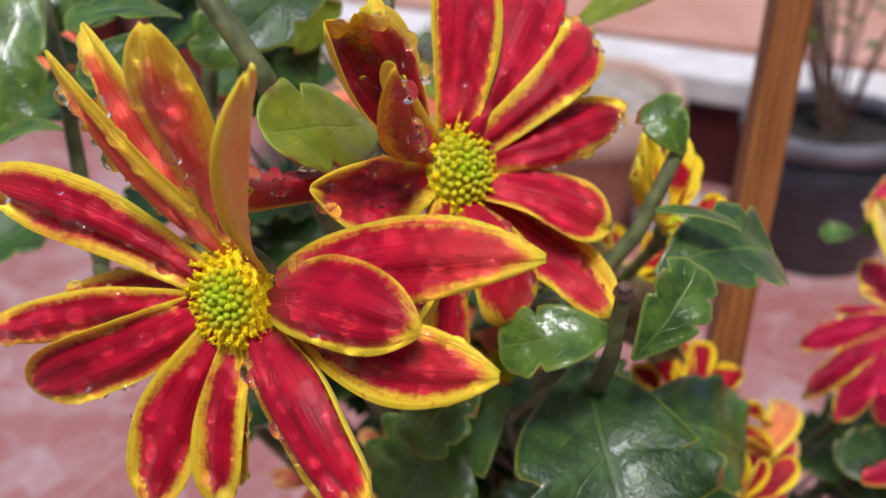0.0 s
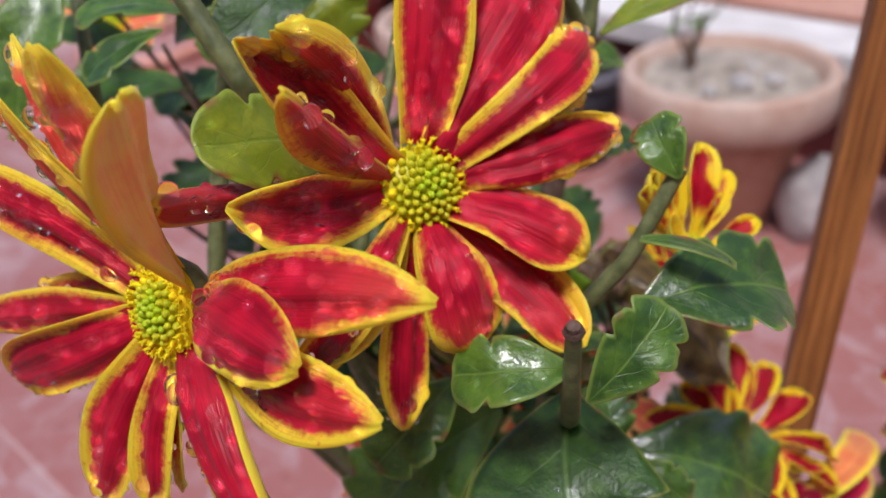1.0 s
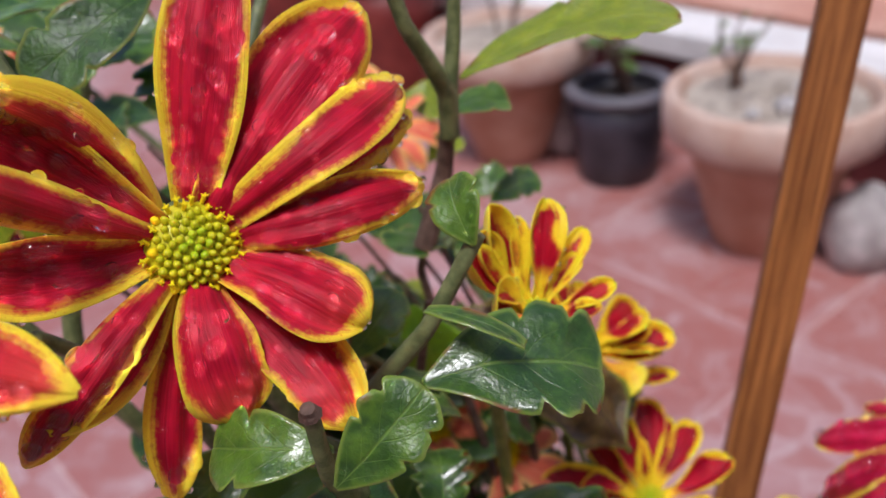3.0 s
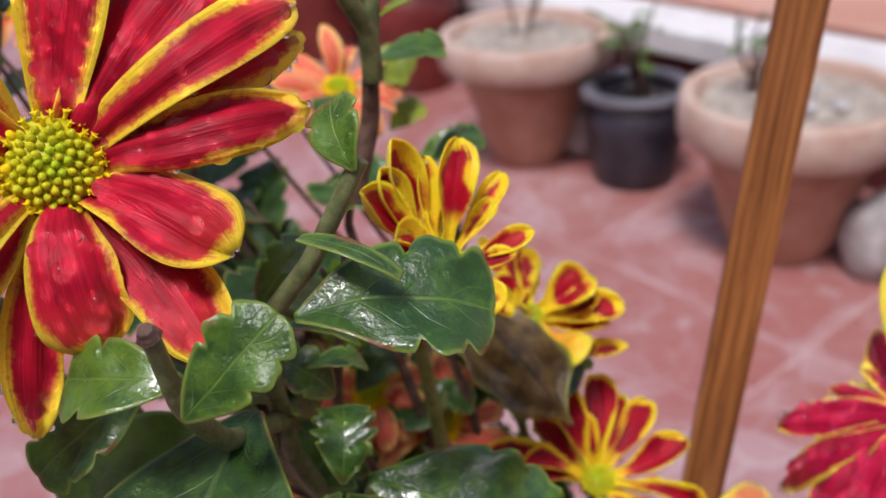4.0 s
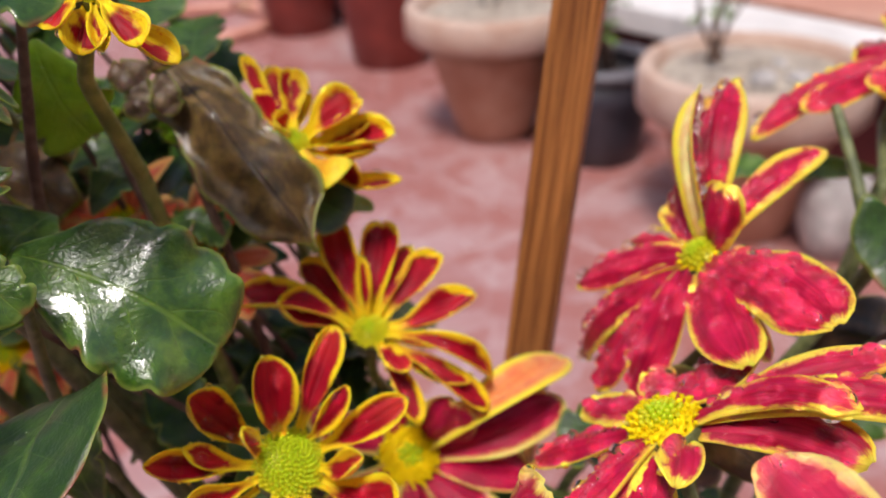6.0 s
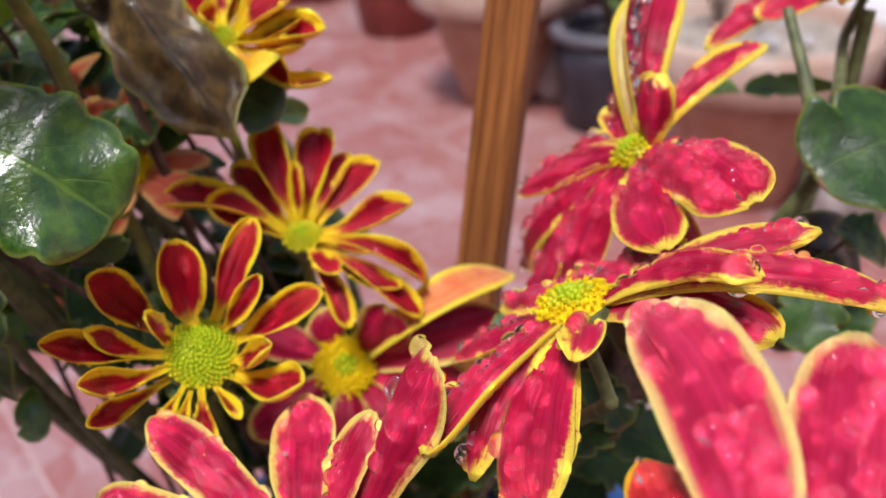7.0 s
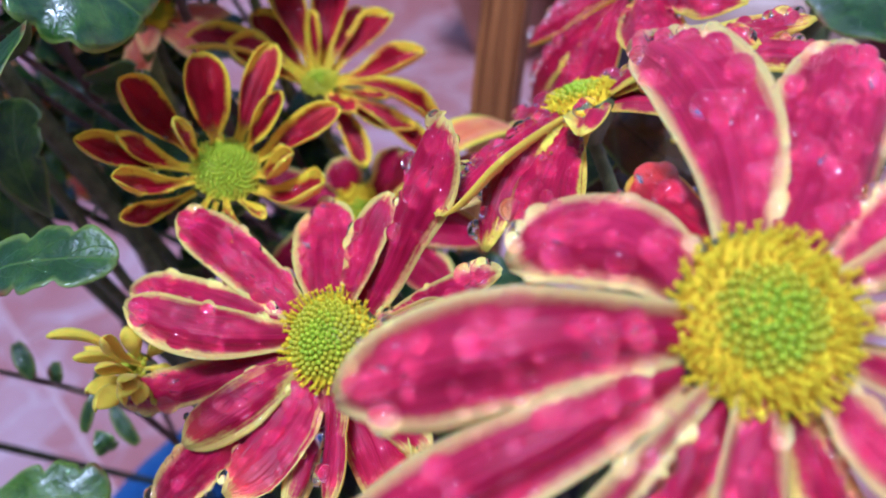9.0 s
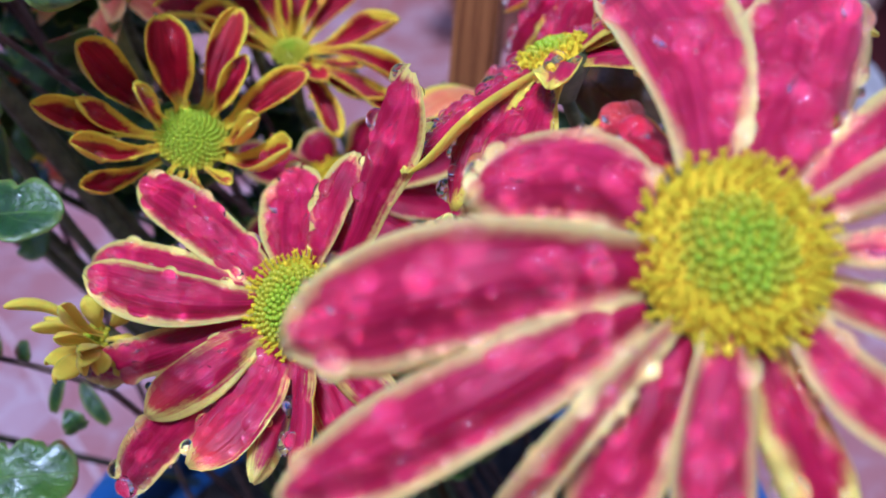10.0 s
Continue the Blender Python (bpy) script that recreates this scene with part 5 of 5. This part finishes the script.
leaves = [
    (5, (0.0335, 0.136, 0.430), (0.0645, 0.142, 0.4135), (0.06, -0.58, 0.81), 25.0, 5, 3.5, 0.06),
    (0, (0.034, 0.127, 0.435), (0.046, 0.124, 0.428), (0.33, -0.52, 0.79), 8.8, 3, 2, 0.15),
    (0, (0.032, 0.128, 0.434), (0.028, 0.12, 0.427), (0.04, -0.61, 0.79), 8.1, 3, 2, 0.15),
]
more = [
    (0, (0.031, 0.131, 0.433), (0.028, 0.141, 0.442), (0.28, -0.7, 0.65), 10.7, 3, 3, 0.15),
    (0, (0.022, 0.142, 0.437), (0.014, 0.136, 0.452), (0.18, -0.37, 0.91), 11.8, 3, 2, 0.15),
    (0, (0.035, 0.138, 0.374), (0.03, 0.143, 0.396), (0.05, -0.68, 0.73), 12.6, 3, 2, 0.15),
    (0, (0.011, 0.179, 0.413), (0.019, 0.188, 0.423), (0.24, -0.55, 0.8), 10.0, 3, 2, 0.15),
]
leafy(4, 'green shoot with broad scalloped leaves', [([(0.04, 0.22, 0.17), (0.021, 0.148, 0.385), (0.0335, 0.136, 0.428)], 0.0013, False)], leaves + more)
leaves = [
    (6, (0.0257, 0.1954, 0.4415), (0.0610, 0.184, 0.4080), (0.46, -0.62, 0.64), 19.5, 5, -1, -0.70),
    (0, (0.002, 0.185, 0.419), (0.012, 0.191, 0.423), (0.21, -0.46, 0.86), 7.5, 2, 1, 0.15),
    (0, (0.024, 0.187, 0.409), (0.036, 0.19, 0.405), (0.3, -0.43, 0.85), 8.7, 2, 3, 0.15),
    (0, (0.032, 0.199, 0.432), (0.038, 0.201, 0.433), (0.22, -0.46, 0.86), 4.4, 2, 1, 0.15),
]
more = [
    (2, (-0.023, 0.192, 0.419), (0.001, 0.184, 0.41), (0.35, -0.59, 0.73), 14.1, 6, 0, -0.3),
    (4, (0.0272, 0.1885, 0.4435), (0.0215, 0.181, 0.4425), (0.38, -0.83, 0.37), 6.5, 2, 1, -0.3),
    (4, (0.0285, 0.188, 0.4435), (0.0315, 0.184, 0.4345), (0.48, -0.79, 0.35), 6.0, 2, 1, -0.3),
    (4, (0.0262, 0.1865, 0.4425), (0.0258, 0.1805, 0.4345), (0.3, -0.9, 0.3), 5.6, 2, 1, -0.3),
    (3, (0.0432, 0.1308, 0.4082), (0.0527, 0.1041, 0.4058), (0.12, -0.93, 0.34), 30.0, 3, 0, 0.12),
    (2, (0.0265, 0.187, 0.4430), (0.0345, 0.190, 0.4465), (0.3, -0.8, 0.5), 4.5, 2, 0, -0.3),
    (7, (0.0192, 0.2054, 0.4300), (0.019, 0.2023, 0.4205), (0.2, -0.7, 0.7), 8.5, 2, 2, 0.1),
    (7, (0.0138, 0.1729, 0.4525), (0.0199, 0.1751, 0.4332), (0.2, -0.66, 0.72), 17.0, 3, 2, 0.1),
    (1, (-0.011, 0.243, 0.395), (-0.017, 0.249, 0.408), (0.23, -0.56, 0.8), 12.2, 3, 2, 0.15),
    (1, (-0.061, 0.241, 0.4), (-0.054, 0.253, 0.418), (0.23, -0.56, 0.8), 25.3, 3, 2, 0.15),
]
leafy(5, 'brown woody stem with a withered curled leaf', [([(0.05, 0.23, 0.17), (0.036, 0.19, 0.398), (0.028, 0.190, 0.432), (0.027, 0.189, 0.4445)], 0.0011, True), ([(0.03, 0.2, 0.3), (0.0151, 0.1624, 0.4218), (0.0186, 0.1631, 0.4465), (0.021, 0.164, 0.46)], 0.0011, True), ([(0.05, 0.23, 0.17), (-0.003, 0.186, 0.403), (-0.011, 0.199, 0.43)], 0.001, True)], leaves + more)
leaves = [
    (3, (0.193, 0.247, 0.396), (0.168, 0.226, 0.395), (0.16, -0.64, 0.75), 26.7, 4, 1, 0.15),
    (0, (0.187, 0.239, 0.368), (0.176, 0.241, 0.377), (0.29, -0.37, 0.88), 11.2, 3, 2, 0.15),
    (2, (0.181, 0.255, 0.368), (0.163, 0.23, 0.349), (0.44, -0.87, 0.22), 31.9, 5, 0, -0.3),
    (2, (0.142, 0.213, 0.365), (0.128, 0.197, 0.349), (0.44, -0.87, 0.23), 23.7, 5, 0, -0.3),
    # dark leaf that also stands in for the shadow in the gap between flowers
    (2, (0.1514, 0.1799, 0.3747), (0.1297, 0.1942, 0.3826), (0.30, -0.90, 0.15), 15.0, 3, 0, -0.3),
    (3, (0.127, 0.1943, 0.3592), (0.1395, 0.186, 0.3536), (0.2, -0.6, 0.7), 9.0, 2, 2, 0.15),
]
more = [
    (0, (0.176, 0.287, 0.392), (0.151, 0.2897, 0.3888), (0.1, -0.6, 0.8), 7.0, 2, 1, 0.15),
    (0, (0.150, 0.290, 0.3875), (0.1375, 0.2895, 0.3870), (0.05, -0.3, 0.95), 10.0, 2, 2, 0.15),
]
leafy(6, 'dark green leafy stem by the carmine flowers', [([(0.05, 0.23, 0.17), (0.169, 0.234, 0.39), (0.165, 0.248, 0.406), (0.159, 0.26, 0.419)], 0.0017, False), ([(0.12, 0.25, 0.2), (0.17, 0.28, 0.36), (0.1765, 0.286, 0.392), (0.178, 0.288, 0.412)], 0.0024, False)], leaves + more)
leaves = [
    (0, (0.07, 0.089, 0.395), (0.093, 0.093, 0.402), (0.3, -0.38, 0.88), 8.7, 3, 2, 0.15),
    (0, (0.034, 0.101, 0.331), (0.057, 0.111, 0.332), (0.2, -0.42, 0.89), 12.7, 3, 2, 0.15),
    (0, (-0.005, 0.156, 0.341), (-0.016, 0.185, 0.371), (0.58, -0.58, 0.57), 21.1, 3, 2, 0.15),
    (0, (0.004, 0.166, 0.348), (0.015, 0.155, 0.344), (0.23, -0.53, 0.82), 7.7, 2, 1, 0.15),
    (0, (0.04, 0.127, 0.329), (0.043, 0.126, 0.325), (0.23, -0.51, 0.83), 4.7, 2, 1, 0.15),
]
more = [
    (3, (0.027, 0.133, 0.334), (0.026, 0.135, 0.338), (0.21, -0.44, 0.87), 3.2, 1, 0, 0.15),
    (3, (0.035, 0.134, 0.332), (0.034, 0.129, 0.325), (0.21, -0.44, 0.87), 3.2, 1, 0, 0.15),
    (3, (0.038, 0.135, 0.329), (0.045, 0.132, 0.322), (0.21, -0.44, 0.87), 3.7, 1, 0, 0.15),
    (3, (0.035, 0.136, 0.33), (0.035, 0.14, 0.336), (0.21, -0.44, 0.87), 3.7, 1, 0, 0.15),
    (3, (0.026, 0.128, 0.339), (0.021, 0.131, 0.345), (0.21, -0.44, 0.87), 4.0, 1, 0, 0.15),
]
leafy(7, 'low leafy shoot over the blue pot rim', [([(-0.03, 0.23, 0.18), (-0.009, 0.112, 0.336), (0.066, 0.09, 0.393)], 0.001, False), ([(0.03, 0.21, 0.18), (0.042, 0.138, 0.325), (0.029, 0.133, 0.333), (0.014, 0.126, 0.341)], 0.0008, True)], leaves + more)
leaves = [
    (1, (0.026, 0.182, 0.501), (0.067, 0.191, 0.51), (0.08, -0.16, 0.98), 18.0, 4, 2, 0.15),
    (0, (0.016, 0.201, 0.486), (0.03, 0.206, 0.487), (0.25, -0.2, 0.95), 10.6, 2, 1, 0.15),
    (0, (0.023, 0.211, 0.459), (0.034, 0.217, 0.463), (0.24, -0.55, 0.8), 8.2, 2, 2, 0.15),
    (0, (0.009, 0.149, 0.455), (0.017, 0.158, 0.466), (0.33, -0.51, 0.79), 9.3, 3, 2, 0.15),
    (0, (0.023, 0.139, 0.451), (0.031, 0.146, 0.448), (0.1, -0.05, 0.99), 6.3, 2, 1, 0.15),
]
more = [
    (0, (0.018, 0.162, 0.422), (0.016, 0.146, 0.417), (0.33, -0.51, 0.79), 18.3, 3, 2, 0.15),
    (0, (0.006, 0.244, 0.443), (0.017, 0.252, 0.448), (0.26, -0.63, 0.73), 9.0, 2, 2, 0.15),
    (1, (-0.02, 0.271, 0.462), (-0.005, 0.273, 0.457), (0.22, -0.46, 0.86), 14.6, 2, 2, 0.15),
    (1, (-0.013, 0.272, 0.44), (-0.004, 0.279, 0.446), (0.22, -0.46, 0.86), 10.1, 2, 1, 0.15),
    (1, (0.046, 0.207, 0.404), (0.061, 0.212, 0.404), (0.17, -0.34, 0.93), 5.6, 2, 1, 0.15),
]
leafy(8, 'woody stem with pale glossy leaves', [([(0.05, 0.23, 0.17), (0.025, 0.182, 0.408), (0.014, 0.181, 0.456), (0.0165, 0.183, 0.468)], 0.0011, True), ([(0.0150, 0.182, 0.462), (0.0195, 0.186, 0.478), (0.0225, 0.183, 0.492)], 0.0021, True), ([(0.0222, 0.184, 0.488), (0.0228, 0.1825, 0.4977), (0.021, 0.178, 0.506), (0.0185, 0.174, 0.514), (0.015, 0.172, 0.53)], 0.0018, False), ([(0.0222, 0.184, 0.488), (0.0232, 0.1835, 0.4977), (0.0243, 0.186, 0.5108), (0.025, 0.188, 0.53)], 0.0016, False)], leaves + more)
leaves = [
    (0, (-0.052, 0.157, 0.514), (-0.072, 0.15, 0.515), (0.04, -0.27, 0.96), 10.2, 3, 2, 0.15),
    (0, (-0.083, 0.166, 0.523), (-0.088, 0.144, 0.495), (0.24, -0.65, 0.72), 15.5, 3, 2, 0.15),
    (0, (-0.055, 0.151, 0.513), (-0.068, 0.142, 0.506), (0.05, -0.48, 0.88), 8.0, 2, 1, 0.15),
    (0, (-0.073, 0.141, 0.498), (-0.086, 0.139, 0.496), (0.04, -0.27, 0.96), 5.8, 2, 1, 0.15),
    (0, (-0.063, 0.178, 0.501), (-0.04, 0.182, 0.508), (0.04, -0.4, 0.91), 17.5, 3, 2, 0.15),
]
more = [
    (0, (-0.118, 0.218, 0.512), (-0.083, 0.205, 0.503), (0.02, -0.35, 0.94), 24.0, 4, 2, 0.12),
    (3, (-0.0237, 0.1606, 0.5244), (-0.0382, 0.1394, 0.5143), (0.15, -0.85, 0.5), 13.5, 3, 1, 0.15),
    (0, (-0.032, 0.184, 0.49), (-0.043, 0.19, 0.502), (0.04, -0.6, 0.8), 19.7, 3, 2, 0.15),
    (0, (-0.086, 0.179, 0.506), (-0.095, 0.185, 0.517), (0.04, -0.48, 0.88), 15.0, 3, 2, 0.15),
    (0, (-0.067, 0.177, 0.502), (-0.045, 0.179, 0.515), (0.21, -0.55, 0.81), 18.3, 3, 2, 0.15),
    (0, (-0.076, 0.169, 0.513), (-0.051, 0.178, 0.516), (0.09, -0.01, 1.0), 9.5, 3, 2, 0.15),
    (0, (-0.051, 0.193, 0.48), (-0.042, 0.208, 0.5), (0.23, -0.64, 0.74), 20.6, 3, 2, 0.15),
]
leafy(9, 'upright shoot with dark leaves behind the petals', [([(0.05, 0.23, 0.17), (-0.054, 0.147, 0.446), (-0.051, 0.168, 0.503), (-0.053, 0.179, 0.524)], 0.002, False), ([(0.05, 0.23, 0.17), (-0.02, 0.16, 0.44), (-0.0316, 0.132, 0.5090), (-0.0423, 0.1356, 0.5270), (-0.05, 0.14, 0.55)], 0.0022, False), ([(0.05, 0.23, 0.17), (-0.077, 0.153, 0.457), (-0.082, 0.165, 0.501), (-0.087, 0.176, 0.521)], 0.0017, False)], leaves + more)


# ---- leafy growth deeper in the bush ----
for seed, top in (
    (100, (-0.043, 0.208, 0.453)),
    (101, (-0.035, 0.178, 0.439)),
    (102, (-0.031, 0.209, 0.418)),
    (103, (-0.065, 0.229, 0.432)),
    (104, (-0.006, 0.219, 0.359)),
    (105, (-0.019, 0.216, 0.381)),
    (106, (0.138, 0.192, 0.354)),
    (107, (0.179, 0.24, 0.374)),
    (108, (-0.068, 0.207, 0.472)),
    (109, (-0.092, 0.195, 0.505)),
    (110, (-0.01, 0.143, 0.427)),
    (113, (-0.014, 0.189, 0.377)),
    (114, (0.137, 0.198, 0.374)),
    (116, (0.022, 0.136, 0.421)),
    (117, (-0.112, 0.219, 0.495)),
    (118, (-0.074, 0.224, 0.483)),
    (119, (-0.041, 0.229, 0.49)),
    (120, (0.009, 0.197, 0.465)),
    (121, (0.009, 0.175, 0.449)),
    (123, (-0.075, 0.185, 0.499)),
    (124, (-0.053, 0.215, 0.498)),
    (125, (-0.095, 0.175, 0.474)),
    (126, (-0.071, 0.195, 0.478)),
    (127, (-0.046, 0.207, 0.464)),
    (128, (-0.021, 0.197, 0.452)),
    (129, (-0.042, 0.173, 0.425)),
):
    bushy(seed, top, 8, 0.026, "dark stem crowded with small lobed chrysanthemum leaves")

# ---- faded flowers behind the leaves ----
for k, (place, axis) in enumerate((
    ((0.027, 0.190, 0.397), (0.35, -0.45, 0.82)),
    ((-0.01, 0.215, 0.388), (0.23, -0.56, 0.8)),
    ((0.011, 0.187, 0.406), (0.01, -0.58, 0.82)),
    ((-0.025, 0.183, 0.362), (0.2, -0.44, 0.87)),
    ((-0.054, 0.229, 0.328), (0.33, -0.47, 0.82)),
    ((-0.021, 0.256, 0.459), (0.31, -0.4, 0.87)),
    ((-0.136, 0.264, 0.48), (0.24, -0.55, 0.8)),
    ((-0.023, 0.177, 0.372), (0.04, -0.61, 0.79)),
)):
    round_flower(40 + k, place, axis, 12, 19.0, "faded orange-pink chrysanthemum deep in the bush", (CORAL, CORAL_BACK), 0.005)


# ---- terrace tiles ----
bm = bmesh.new()
box(bm, (-0.149, -0.149, -0.004), (0.149, 0.149, 0.0), 0.0012)
tile_mesh = bpy.data.meshes.new("floor_tile")
bm.to_mesh(tile_mesh)
bm.free()
tile_mesh.materials.append(TILE)
for i in range(-11, 6):
    for j in range(-4, 9):
        spot = Matrix.Translation((0.12, 1.02, 0)) @ pose(0, 0, 0, 0, 0, WALL_TURN) @ Vector((i * 0.301, (j - 5) * 0.301, 0))
        if (LEDGE.inverted() @ spot).y > 0.14:
            continue
        tile = new("floor_tile", tile_mesh)
        tile.parent = ground
        tile.matrix_world = Matrix.Translation(spot) @ pose(0, 0, 0, 0, 0, WALL_TURN + 90 * ((i * 7 + j * 3) % 4))
# the rest of the terrace, too far off to tell its tiles apart
verts, faces = [], []
turned = Matrix.Translation((0.12, 1.02, 0)) @ pose(0, 0, 0, 0, 0, WALL_TURN)
for i in range(-34, 35):
    for j in range(-28, 9):
        spot = turned @ Vector((i * 0.301, (j - 5) * 0.301, 0))
        if (-11 <= i < 6 and -4 <= j < 9) or (LEDGE.inverted() @ spot).y > -0.151:
            continue
        for z in (-0.004, 0.0):
            verts += [turned @ Vector((i * 0.301 + a, (j - 5) * 0.301 + b, z)) for a, b in ((-0.149, -0.149), (0.149, -0.149), (0.149, 0.149), (-0.149, 0.149))]
        k = len(verts) - 8
        faces += [(k + 4, k + 5, k + 6, k + 7), (k, k + 1, k + 5, k + 4), (k + 1, k + 2, k + 6, k + 5), (k + 2, k + 3, k + 7, k + 6), (k + 3, k, k + 4, k + 7)]
rest_mesh = bpy.data.meshes.new("floor_tile_field")
rest_mesh.from_pydata(verts, [], faces)
rest_mesh.materials.append(TILE)
rest = new("floor_tile_field", rest_mesh)
rest.parent = ground
tagged(rest, kind="stuff")
